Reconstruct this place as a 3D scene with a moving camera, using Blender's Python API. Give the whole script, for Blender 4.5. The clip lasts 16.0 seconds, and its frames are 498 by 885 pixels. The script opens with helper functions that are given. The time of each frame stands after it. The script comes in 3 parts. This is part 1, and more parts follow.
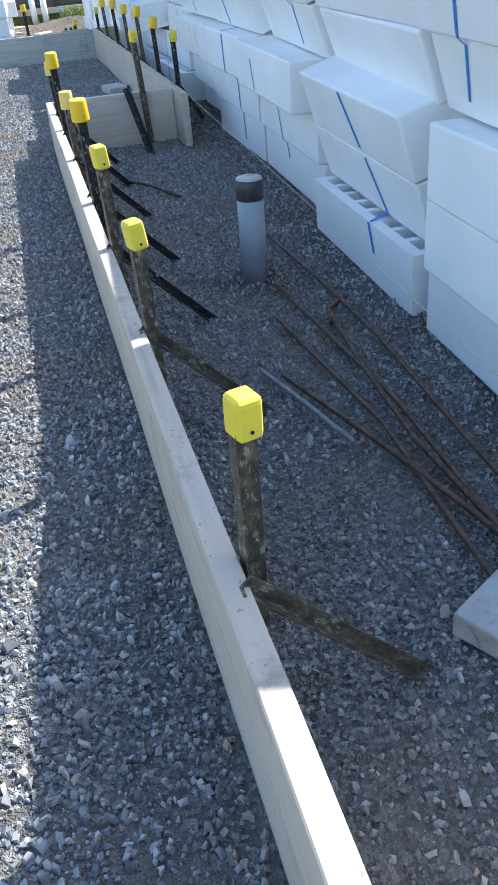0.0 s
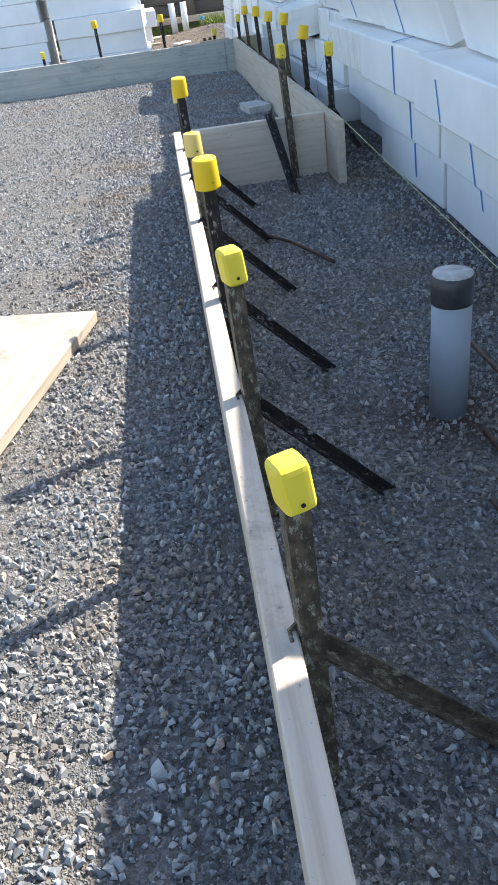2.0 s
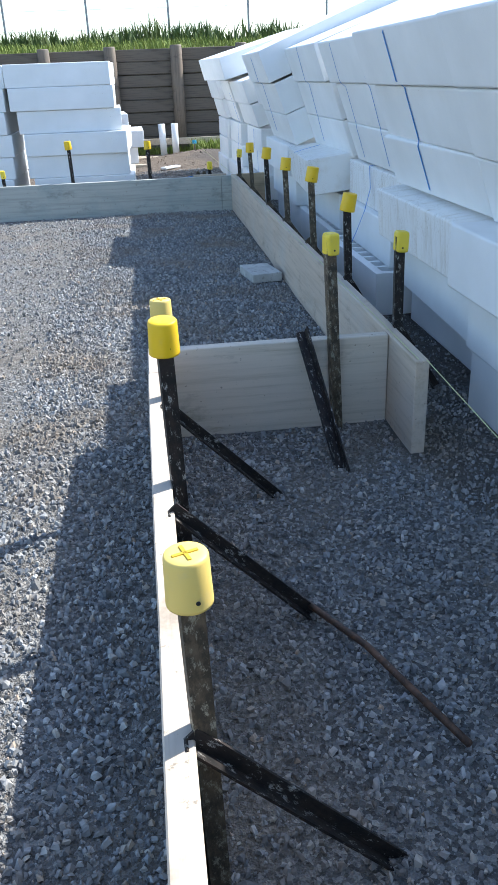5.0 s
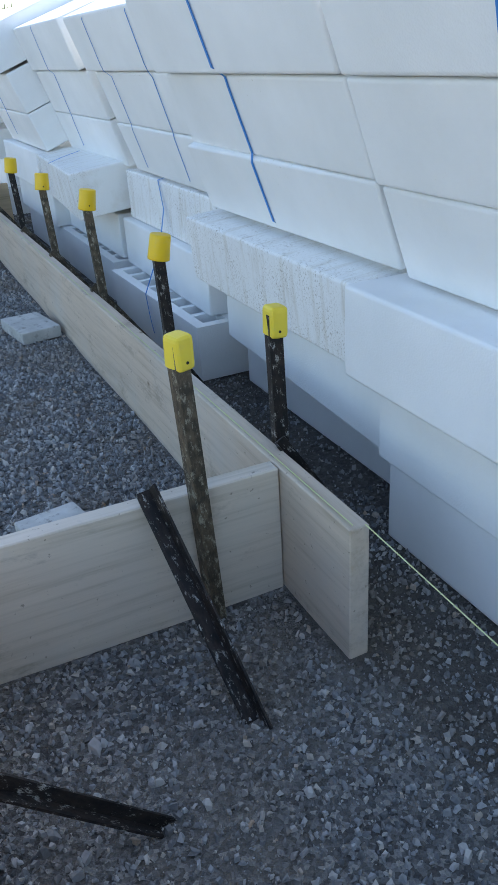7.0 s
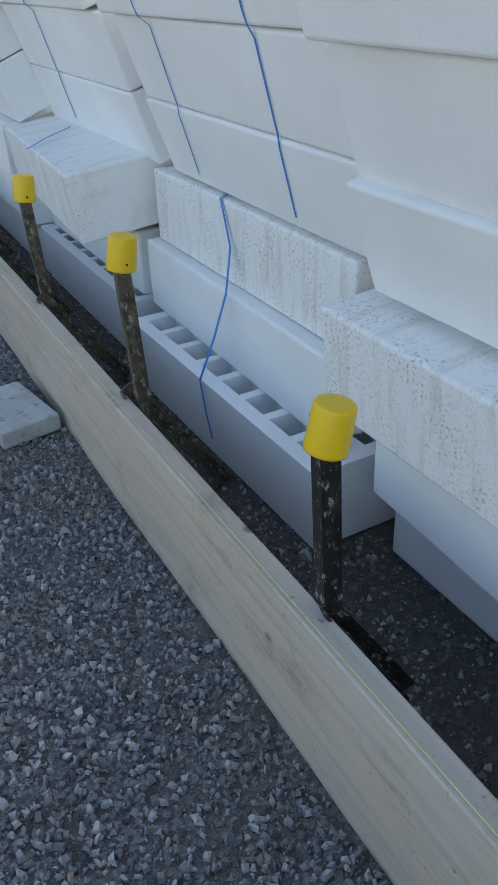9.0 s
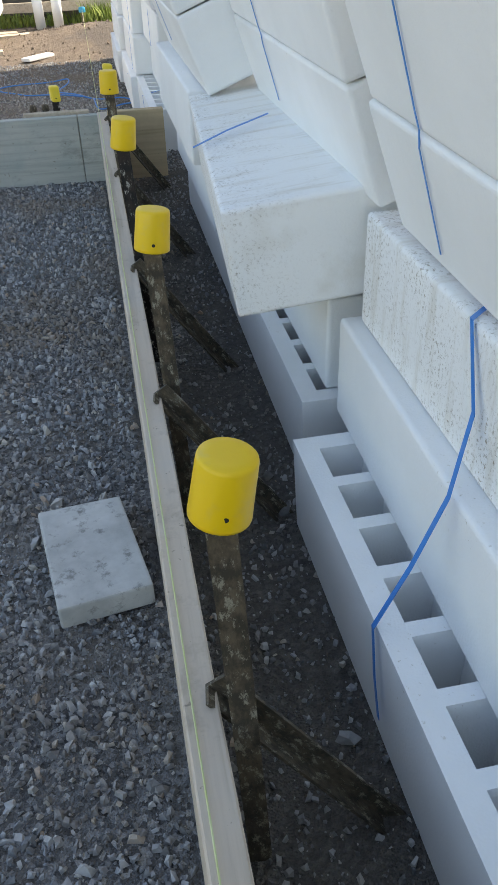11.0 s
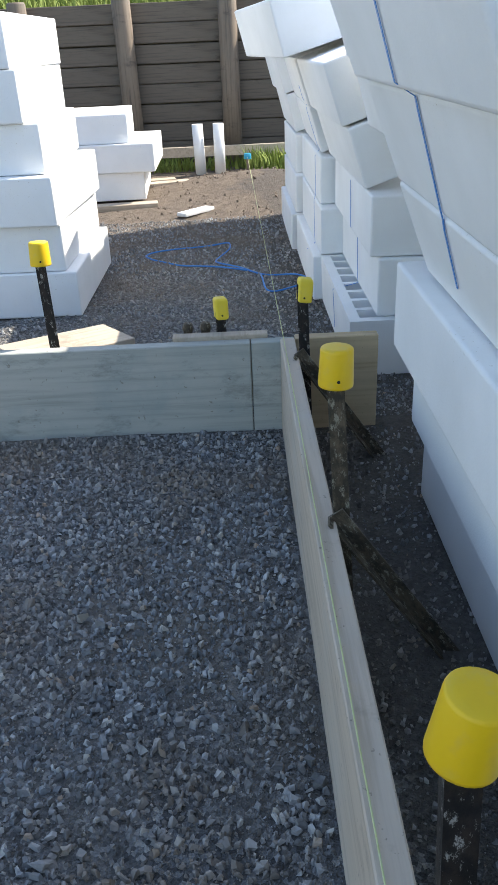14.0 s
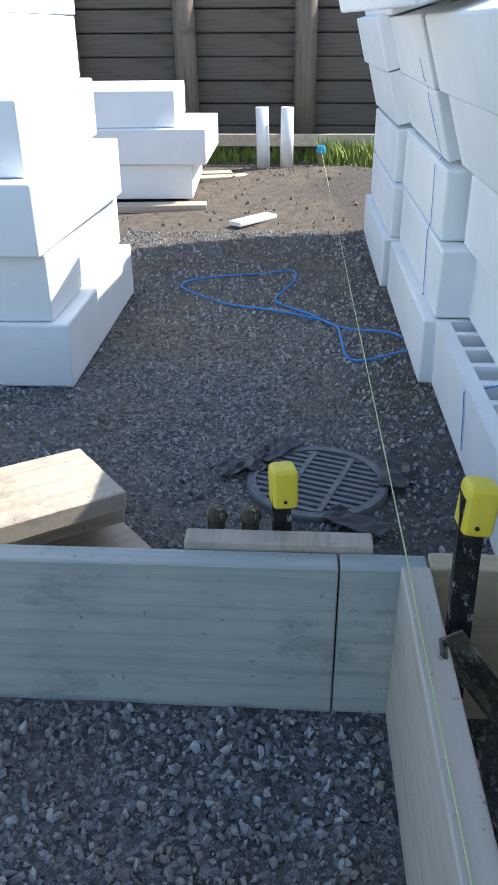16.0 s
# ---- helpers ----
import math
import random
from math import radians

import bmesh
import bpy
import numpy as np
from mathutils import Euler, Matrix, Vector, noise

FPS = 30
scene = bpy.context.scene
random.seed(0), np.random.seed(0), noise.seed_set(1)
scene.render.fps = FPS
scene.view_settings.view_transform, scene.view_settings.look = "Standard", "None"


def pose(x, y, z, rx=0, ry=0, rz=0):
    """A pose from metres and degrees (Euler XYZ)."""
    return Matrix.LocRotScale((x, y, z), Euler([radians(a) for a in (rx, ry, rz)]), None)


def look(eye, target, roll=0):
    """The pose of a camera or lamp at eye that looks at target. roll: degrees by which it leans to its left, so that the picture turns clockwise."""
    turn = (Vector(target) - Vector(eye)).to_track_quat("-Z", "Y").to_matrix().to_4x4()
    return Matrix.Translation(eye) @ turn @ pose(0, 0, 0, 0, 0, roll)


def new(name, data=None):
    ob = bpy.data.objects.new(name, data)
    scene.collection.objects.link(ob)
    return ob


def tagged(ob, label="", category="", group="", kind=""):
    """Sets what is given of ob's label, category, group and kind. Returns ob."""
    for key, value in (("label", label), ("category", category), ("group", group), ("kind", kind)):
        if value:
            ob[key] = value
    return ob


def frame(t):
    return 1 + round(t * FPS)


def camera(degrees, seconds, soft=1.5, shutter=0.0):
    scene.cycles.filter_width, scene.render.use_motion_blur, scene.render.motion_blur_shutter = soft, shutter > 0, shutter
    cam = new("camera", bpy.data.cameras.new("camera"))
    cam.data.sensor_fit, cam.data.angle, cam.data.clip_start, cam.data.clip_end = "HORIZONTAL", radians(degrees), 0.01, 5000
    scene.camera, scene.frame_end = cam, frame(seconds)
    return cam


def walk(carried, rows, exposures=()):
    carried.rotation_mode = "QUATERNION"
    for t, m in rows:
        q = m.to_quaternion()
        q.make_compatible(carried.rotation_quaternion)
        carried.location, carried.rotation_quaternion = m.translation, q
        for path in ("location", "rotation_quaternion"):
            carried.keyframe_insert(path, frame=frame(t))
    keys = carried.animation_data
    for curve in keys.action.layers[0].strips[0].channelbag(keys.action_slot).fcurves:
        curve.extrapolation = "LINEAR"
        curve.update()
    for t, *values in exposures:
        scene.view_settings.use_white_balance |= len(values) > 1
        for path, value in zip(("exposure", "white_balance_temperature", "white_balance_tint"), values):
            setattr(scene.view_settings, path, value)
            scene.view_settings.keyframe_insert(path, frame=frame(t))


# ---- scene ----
cam = camera(35.1, 16.0)
PATH = [
    (0, (-0.996, -5.798, 1.184), (-0.628, -4.16, 0.097), -5.3),
    (0.5, (-0.894, -5.555, 1.17), (-0.643, -3.88, 0.107), -6.7),
    (1, (-0.841, -5.263, 1.159), (-0.67, -3.581, 0.09), -7.7),
    (1.5, (-0.877, -4.962, 1.163), (-0.754, -3.285, 0.081), -8.5),
    (2, (-0.882, -4.673, 1.143), (-0.809, -2.975, 0.089), -8.0),
    (2.5, (-0.815, -4.307, 1.172), (-0.777, -2.591, 0.146), -7.2),
    (3, (-0.846, -3.976, 1.182), (-0.794, -2.24, 0.19), -5.9),
    (3.2, (-0.868, -3.862, 1.211), (-0.804, -2.125, 0.223), -5.3),
    (5.3, (-0.785, -2.44, 1.183), (-0.533, -0.641, 0.345), -1.3),
    (5.5, (-0.736, -2.324, 1.188), (-0.397, -0.548, 0.333), -2.0),
    (6, (-0.65, -2.065, 1.172), (-0.098, -0.368, 0.27), -3.6),
    (6.5, (-0.683, -1.786, 1.2), (0.03, -0.166, 0.269), -4.3),
    (7, (-0.698, -1.412, 1.189), (0.025, 0.22, 0.288), -3.7),
    (7.5, (-0.623, -0.995, 1.23), (0.129, 0.624, 0.326), -3.1),
    (8, (-0.632, -0.622, 1.226), (0.184, 0.959, 0.313), -2.5),
    (8.2, (-0.642, -0.482, 1.241), (0.215, 1.063, 0.304), -2.8),
    (10.3, (-0.066, 0.76, 1.184), (0.441, 2.308, 0.024), -1.9),
    (10.5, (-0.039, 0.828, 1.179), (0.416, 2.395, 0.022), -1.7),
    (11, (-0.013, 1.084, 1.171), (0.264, 2.706, 0.033), -2.0),
    (11.3, (-0.001, 1.29, 1.147), (0.174, 2.941, 0.032), -2.1),
    (11.5, (0.006, 1.441, 1.144), (0.114, 3.105, 0.04), -2.5),
    (12, (0.044, 1.737, 1.159), (0.07, 3.422, 0.083), -2.5),
    (12.5, (0.019, 1.966, 1.161), (0.053, 3.673, 0.119), -2.5),
    (13, (0.0, 2.241, 1.144), (0.011, 3.982, 0.16), -2.8),
    (13.5, (-0.009, 2.477, 1.187), (-0.029, 4.246, 0.255), -3.1),
    (14, (-0.123, 2.797, 1.192), (-0.12, 4.583, 0.291), -2.6),
    (14.5, (-0.182, 3.093, 1.172), (-0.191, 4.893, 0.301), -2.7),
    (15, (-0.154, 3.515, 1.177), (-0.209, 5.318, 0.314), -2.5),
    (15.5, (-0.196, 3.887, 1.148), (-0.264, 5.679, 0.26), -1.6),
    (16, (-0.181, 4.226, 1.095), (-0.289, 5.991, 0.161), -0.4),
]
LIGHTING = [(0, 1.55, 5950, 8), (3, 1.45, 6600, 9), (5.5, 1.32, 5900, 7), (6, 1.48, 5900, 7), (7.5, 1.55, 6700, 9), (8, 1.2, 6600, 9), (11, 1.62, 7700, 10), (12.5, 1.35, 7500, 10), (14.5, 1.38, 6400, 8), (15.5, 1.3, 6100, 7), (16, 1.32, 6100, 7)]
walk(cam, [(t, look(e, a, r)) for t, e, a, r in PATH], LIGHTING)
SUN, SKY = 3.6, 0.12

# ---- world and light ----
world = bpy.data.worlds.new("World")
scene.world = world
world.use_nodes = True
wn = world.node_tree.nodes
sky = wn.new("ShaderNodeTexSky")
sky.sky_type = "NISHITA"
sky.sun_disc = False
SUN_TO = Vector((0.66, 0.33, 0.74)).normalized()
sky.sun_elevation = math.asin(SUN_TO.z)
sky.sun_rotation = math.atan2(SUN_TO.x, SUN_TO.y)
sky.air_density, sky.dust_density, sky.ozone_density = 1.0, 1.0, 1.0
world.node_tree.links.new(sky.outputs[0], wn["Background"].inputs[0])
wn["Background"].inputs[1].default_value = SKY
sun = new("sun", bpy.data.lights.new("sun", "SUN"))
sun.data.energy, sun.data.angle, sun.data.color = SUN, radians(0.53), (1.0, 0.94, 0.85)
sun.matrix_world = look(SUN_TO * 30, (0, 0, 0))


# ---- materials ----
def material(name, rough=0.8, metal=0.0):
    m = bpy.data.materials.new(name)
    m.use_nodes = True
    nt = m.node_tree
    b = nt.nodes["Principled BSDF"]
    b.inputs["Roughness"].default_value = rough
    b.inputs["Metallic"].default_value = metal
    return m, nt, b


def coords(nt, scale=(1, 1, 1), kind="Object"):
    tc = nt.nodes.new("ShaderNodeTexCoord")
    mp = nt.nodes.new("ShaderNodeMapping")
    mp.inputs["Scale"].default_value = scale
    nt.links.new(tc.outputs[kind], mp.inputs[0])
    return mp.outputs[0]


def noise_tex(nt, vec, scale, detail=6, rough=0.6):
    n = nt.nodes.new("ShaderNodeTexNoise")
    n.inputs["Scale"].default_value = scale
    n.inputs["Detail"].default_value = detail
    n.inputs["Roughness"].default_value = rough
    nt.links.new(vec, n.inputs["Vector"])
    return n.outputs[0]


def ramp(nt, fac, *stops):
    r = nt.nodes.new("ShaderNodeValToRGB")
    e = r.color_ramp.elements
    while len(e) < len(stops):
        e.new(0.5)
    for el, (p, c) in zip(e, stops):
        el.position = p
        el.color = (*c, 1) if len(c) == 3 else c
    nt.links.new(fac, r.inputs[0])
    return r.outputs[0]


def mix(nt, fac, a, b, mode="MIX"):
    n = nt.nodes.new("ShaderNodeMix")
    n.data_type, n.blend_type = "RGBA", mode
    for sock, val in ((n.inputs[0], fac), (n.inputs[6], a), (n.inputs[7], b)):
        if isinstance(val, (int, float)):
            sock.default_value = val
        elif isinstance(val, tuple):
            sock.default_value = (*val, 1)
        else:
            nt.links.new(val, sock)
    return n.outputs[2]


def bump(nt, b, height, strength=0.5, dist=0.01):
    n = nt.nodes.new("ShaderNodeBump")
    n.inputs["Strength"].default_value = strength
    n.inputs["Distance"].default_value = dist
    nt.links.new(height, n.inputs["Height"])
    nt.links.new(n.outputs[0], b.inputs["Normal"])


def rnd(nt):
    return nt.nodes.new("ShaderNodeObjectInfo").outputs["Random"]


def foam_material():
    m, nt, b = material("white_foam", 0.62)
    v = coords(nt)
    big = noise_tex(nt, v, 2.3, 5)
    base = ramp(nt, big, (0.3, (0.80, 0.81, 0.80)), (0.7, (0.90, 0.905, 0.90)))
    spots = noise_tex(nt, v, 110, 4, 0.6)
    patch = noise_tex(nt, v, 1.7, 3)
    sm = mix(nt, 1.0, ramp(nt, spots, (0.64, (0, 0, 0)), (0.70, (1, 1, 1))), ramp(nt, patch, (0.58, (0, 0, 0)), (0.70, (1, 1, 1))), "MULTIPLY")
    col = mix(nt, sm, base, (0.55, 0.51, 0.43))
    yel = ramp(nt, noise_tex(nt, coords(nt, (1, 1, 1)), 0.9, 2), (0.58, (0, 0, 0)), (0.75, (1, 1, 1)))
    col = mix(nt, yel, col, mix(nt, 0.35, col, (0.80, 0.75, 0.58)))
    nt.links.new(col, b.inputs["Base Color"])
    bead = nt.nodes.new("ShaderNodeTexVoronoi")
    bead.inputs["Scale"].default_value = 230
    nt.links.new(v, bead.inputs["Vector"])
    bump(nt, b, bead.outputs["Distance"], 0.18, 0.003)
    b.inputs["Subsurface Weight"].default_value = 0.0
    return m


def dirty_foam_material():
    m, nt, b = material("soiled_foam", 0.7)
    v = coords(nt)
    spots = ramp(nt, noise_tex(nt, v, 130, 5, 0.8), (0.53, (0, 0, 0)), (0.62, (1, 1, 1)))
    sx = nt.nodes.new("ShaderNodeSeparateXYZ")
    nt.links.new(v, sx.inputs[0])
    edge = nt.nodes.new("ShaderNodeMath")
    edge.operation = "MULTIPLY_ADD"
    nt.links.new(noise_tex(nt, v, 7.0, 4), edge.inputs[0])
    edge.inputs[1].default_value = 0.34
    nt.links.new(sx.outputs[0], edge.inputs[2])
    zone = ramp(nt, edge.outputs[0], (0.16, (1, 1, 1)), (0.34, (0.06, 0.06, 0.06)))
    drift = ramp(nt, noise_tex(nt, v, 9.0, 5, 0.7), (0.40, (0.12, 0.12, 0.12)), (0.60, (1, 1, 1)))
    f = mix(nt, 1.0, mix(nt, 1.0, spots, zone, "MULTIPLY"), drift, "MULTIPLY")
    smear = ramp(nt, noise_tex(nt, coords(nt, (2, 14, 2)), 2.2, 4), (0.5, (0.86, 0.86, 0.84)), (0.75, (0.70, 0.67, 0.60)))
    nt.links.new(mix(nt, f, smear, (0.30, 0.25, 0.18)), b.inputs["Base Color"])
    bump(nt, b, noise_tex(nt, v, 160, 3), 0.2, 0.003)
    return m


def timber_material(name, light, dark, grain_axis=1, stain=(0.36, 0.40, 0.38), amount=0.5):
    m, nt, b = material(name, 0.72)
    sc = [26, 26, 26]
    sc[grain_axis] = 1.1
    v = coords(nt, tuple(sc))
    g = noise_tex(nt, v, 1.6, 7, 0.65)
    col = ramp(nt, g, (0.3, dark), (0.5, light), (0.75, tuple(min(1, c * 1.12) for c in light)))
    w = coords(nt)
    st = ramp(nt, noise_tex(nt, w, 2.1, 5, 0.7), (0.48, (0, 0, 0)), (0.72, (1, 1, 1)))
    col = mix(nt, mix(nt, 1.0, st, (amount, amount, amount), "MULTIPLY"), col, stain)
    br = ramp(nt, noise_tex(nt, coords(nt, (1, 1, 2.2)), 3.7, 6, 0.75), (0.56, (0, 0, 0)), (0.68, (0.55, 0.55, 0.55)))
    col = mix(nt, br, col, tuple(k * 0.55 for k in dark))
    kn = nt.nodes.new("ShaderNodeTexVoronoi")
    kn.inputs["Scale"].default_value = 4.2
    nt.links.new(coords(nt, (1, 1, 1.4)), kn.inputs["Vector"])
    col = mix(nt, ramp(nt, kn.outputs["Distance"], (0.03, (0.8, 0.8, 0.8)), (0.07, (0, 0, 0))), col, (0.16, 0.105, 0.06))
    fleck = ramp(nt, noise_tex(nt, w, 60, 3), (0.66, (0, 0, 0)), (0.72, (0.7, 0.7, 0.7)))
    col = mix(nt, fleck, col, (0.17, 0.14, 0.11))
    nt.links.new(col, b.inputs["Base Color"])
    bump(nt, b, g, 0.25, 0.004)
    return m


def steel_material(name, dark, rust, pale, amount=0.5):
    m, nt, b = material(name, 0.55, 0.35)
    v = coords(nt, (1, 1, 0.5))
    r = ramp(nt, noise_tex(nt, v, 45, 6, 0.7), (0.42, dark), (0.6, rust))
    p = ramp(nt, noise_tex(nt, coords(nt, (1, 1, 0.45)), 75, 6, 0.8), (0.60 - amount * 0.12, (0, 0, 0)), (0.66 - amount * 0.1, (1, 1, 1)))
    nt.links.new(mix(nt, p, r, pale), b.inputs["Base Color"])
    nt.links.new(ramp(nt, noise_tex(nt, v, 30), (0.3, (0.4, 0.4, 0.4)), (0.7, (0.8, 0.8, 0.8))), b.inputs["Roughness"])
    bump(nt, b, noise_tex(nt, v, 60), 0.4, 0.003)
    return m


def plastic_material(name, col, rough=0.4):
    m, nt, b = material(name, rough)
    v = coords(nt)
    c = mix(nt, ramp(nt, noise_tex(nt, v, 30, 5), (0.55, (0, 0, 0)), (0.75, (0.5, 0.5, 0.5))), col, tuple(k * 0.7 + 0.12 for k in col))
    nt.links.new(c, b.inputs["Base Color"])
    bump(nt, b, noise_tex(nt, v, 120), 0.08, 0.002)
    return m


def ground_material():
    m, nt, b = material("gravel_ground", 0.92)
    v = coords(nt)
    sep = nt.nodes.new("ShaderNodeSeparateXYZ")
    nt.links.new(v, sep.inputs[0])
    wob = noise_tex(nt, v, 1.6, 5, 0.65)
    vor = nt.nodes.new("ShaderNodeTexVoronoi")
    vor.inputs["Scale"].default_value = 105
    nt.links.new(v, vor.inputs["Vector"])
    vor2 = nt.nodes.new("ShaderNodeTexVoronoi")
    vor2.inputs["Scale"].default_value = 240
    nt.links.new(v, vor2.inputs["Vector"])
    sepc = nt.nodes.new("ShaderNodeSeparateColor")
    nt.links.new(vor.outputs["Color"], sepc.inputs[0])
    stone = ramp(nt, sepc.outputs[0], (0.0, (0.05, 0.05, 0.051)), (0.5, (0.15, 0.15, 0.15)), (0.85, (0.29, 0.288, 0.284)), (1.0, (0.46, 0.44, 0.40)))
    dirt = ramp(nt, noise_tex(nt, v, 25, 6, 0.7), (0.3, (0.12, 0.106, 0.09)), (0.7, (0.29, 0.255, 0.21)))
    near = ramp(nt, wob, (0.42, (0.15, 0.15, 0.15)), (0.66, (0.85, 0.85, 0.85)))
    col = mix(nt, near, stone, dirt)

    def band(sock, lo, hi):
        n = nt.nodes.new("ShaderNodeMapRange")
        n.inputs[1].default_value, n.inputs[2].default_value = lo, hi
        add = nt.nodes.new("ShaderNodeMath")
        add.operation = "MULTIPLY_ADD"
        nt.links.new(wob, add.inputs[0])
        add.inputs[1].default_value = 1.2
        nt.links.new(sock, add.inputs[2])
        nt.links.new(add.outputs[0], n.inputs[0])
        return n.outputs[0]

    # bare brown earth towards the retaining wall, dark damp soil along the foam pods
    brown = ramp(nt, noise_tex(nt, v, 14, 6, 0.7), (0.3, (0.095, 0.073, 0.055)), (0.7, (0.23, 0.18, 0.135)))
    col = mix(nt, band(sep.outputs[1], 7.4, 9.0), col, brown)
    soil = ramp(nt, noise_tex(nt, v, 30, 6, 0.7), (0.3, (0.055, 0.048, 0.042)), (0.7, (0.13, 0.114, 0.098)))
    col = mix(nt, mix(nt, 1.0, band(sep.outputs[0], 0.62, 0.72), (0.75, 0.75, 0.75), "MULTIPLY"), col, soil)
    # brownish dirt between the board and the pods, red-brown soil heaped round the pipe
    comb = nt.nodes.new("ShaderNodeVectorMath")
    comb.operation = "DISTANCE"
    nt.links.new(v, comb.inputs[0])
    comb.inputs[1].default_value = (-0.24, -2.84, 0.0)
    red = nt.nodes.new("ShaderNodeMath")
    red.operation = "MULTIPLY_ADD"
    nt.links.new(wob, red.inputs[0])
    red.inputs[1].default_value = 0.35
    nt.links.new(comb.outputs["Value"], red.inputs[2])
    col = mix(nt, ramp(nt, red.outputs[0], (0.26, (0.85, 0.85, 0.85)), (0.46, (0, 0, 0))), col, ramp(nt, noise_tex(nt, v, 40, 5), (0.3, (0.055, 0.03, 0.024)), (0.7, (0.12, 0.07, 0.055))))
    nt.links.new(col, b.inputs["Base Color"])
    h = mix(nt, 0.5, vor.outputs["Distance"], vor2.outputs["Distance"])
    h = mix(nt, 0.4, h, noise_tex(nt, v, 90, 5))
    bump(nt, b, h, 1.0, 0.02)
    return m


def stone_material():
    m, nt, b = material("crushed_stone", 0.85)
    g = nt.nodes.new("ShaderNodeNewGeometry")
    c = ramp(nt, g.outputs["Random Per Island"], (0.0, (0.075, 0.078, 0.082)), (0.35, (0.20, 0.206, 0.215)), (0.68, (0.34, 0.345, 0.352)), (0.90, (0.52, 0.515, 0.50)), (0.97, (0.56, 0.52, 0.45)), (1.0, (0.44, 0.31, 0.21)))
    v = coords(nt)
    c = mix(nt, 0.25, c, ramp(nt, noise_tex(nt, v, 120, 4), (0.3, (0.11, 0.11, 0.11)), (0.7, (0.38, 0.38, 0.37))))
    earthy = ramp(nt, noise_tex(nt, v, 1.9, 4, 0.6), (0.46, (0, 0, 0)), (0.66, (0.65, 0.65, 0.65)))
    c = mix(nt, earthy, c, (0.27, 0.21, 0.15))
    nt.links.new(c, b.inputs["Base Color"])
    return m


def plain(name, a, c, scale=20, rough=0.85, bumps=0.3, stretch=(1, 1, 1)):
    m, nt, b = material(name, rough)
    v = coords(nt, stretch)
    n = noise_tex(nt, v, scale, 6, 0.65)
    nt.links.new(ramp(nt, n, (0.3, a), (0.7, c)), b.inputs["Base Color"])
    bump(nt, b, n, bumps, 0.006)
    return m


FOAM = foam_material()
SOILED = dirty_foam_material()
PINE = timber_material("formwork_pine", (0.56, 0.465, 0.365), (0.43, 0.345, 0.255), 1, (0.50, 0.50, 0.47), 0.45)
PINE_X = timber_material("formwork_pine_cross", (0.60, 0.53, 0.44), (0.46, 0.40, 0.31), 0, (0.50, 0.50, 0.46), 0.5)
GREY_X = timber_material("weathered_form_board", (0.43, 0.44, 0.40), (0.32, 0.33, 0.30), 0, (0.27, 0.33, 0.33), 0.75)
YELLOWISH_X = timber_material("yellowish_pine_board", (0.56, 0.44, 0.28), (0.42, 0.32, 0.19), 0, (0.34, 0.26, 0.17), 0.5)
PALE = timber_material("pale_board", (0.47, 0.395, 0.305), (0.36, 0.295, 0.22), 1, (0.55, 0.5, 0.42), 0.3)
SLEEPER = timber_material("weathered_sleeper", (0.13, 0.105, 0.08), (0.055, 0.044, 0.034), 0, (0.12, 0.115, 0.10), 0.6)
POSTWOOD = timber_material("weathered_post", (0.19, 0.145, 0.105), (0.08, 0.06, 0.045), 2, (0.13, 0.12, 0.10), 0.5)
STEEL = steel_material("tarred_steel", (0.012, 0.011, 0.011), (0.035, 0.025, 0.02), (0.42, 0.41, 0.38), 0.3)
RUSTY = steel_material("rusty_steel", (0.055, 0.045, 0.032), (0.15, 0.115, 0.075), (0.33, 0.31, 0.24), 0.5)
REBAR = steel_material("rebar_steel", (0.07, 0.045, 0.033), (0.15, 0.085, 0.055), (0.2, 0.15, 0.12), 0.0)
GREYROD = steel_material("grey_rod", (0.2, 0.21, 0.22), (0.28, 0.29, 0.3), (0.4, 0.4, 0.4), 0.1)
YELLOW = plastic_material("deep_yellow_plastic", (0.85, 0.55, 0.008))
LEMON = plastic_material("lemon_plastic", (0.86, 0.66, 0.05), 0.45)
CREAM = plastic_material("faded_yellow_plastic", (0.82, 0.60, 0.16), 0.5)
PIPE = plastic_material("grey_pvc", (0.30, 0.33, 0.37), 0.45)
TAPE = plain("black_tape", (0.015, 0.015, 0.016), (0.05, 0.05, 0.052), 25, 0.4)
CLEAR = plain("milky_wrap", (0.30, 0.30, 0.29), (0.55, 0.54, 0.52), 40, 0.35, 0.6)
WHITEPVC = plastic_material("white_pvc", (0.78, 0.78, 0.76), 0.4)
BLUE = plastic_material("blue_strap", (0.03, 0.22, 0.62), 0.35)
CONCRETE = plain("concrete", (0.36, 0.36, 0.34), (0.56, 0.56, 0.53), 9, 0.9, 0.3)
cnt = CONCRETE.node_tree
cb = cnt.nodes["Principled BSDF"]
old = cb.inputs["Base Color"].links[0].from_socket
blot = ramp(cnt, noise_tex(cnt, coords(cnt), 26, 6, 0.75), (0.54, (0, 0, 0)), (0.66, (0.8, 0.8, 0.8)))
cnt.links.new(mix(cnt, blot, old, (0.17, 0.165, 0.15)), cb.inputs["Base Color"])
IRON = plain("cast_iron", (0.10, 0.105, 0.11), (0.19, 0.195, 0.20), 30, 0.6, 0.3)
# near-black colour painted in for the shade inside holes
SHADE_BLACK = plain("hole_shade_black", (0.01, 0.01, 0.01), (0.02, 0.02, 0.02), 20, 0.9)
BLACKFILM = plain("black_film", (0.015, 0.015, 0.017), (0.05, 0.05, 0.055), 15, 0.45)
STRING = plain("pale_string", (0.55, 0.58, 0.25), (0.65, 0.68, 0.40), 50)
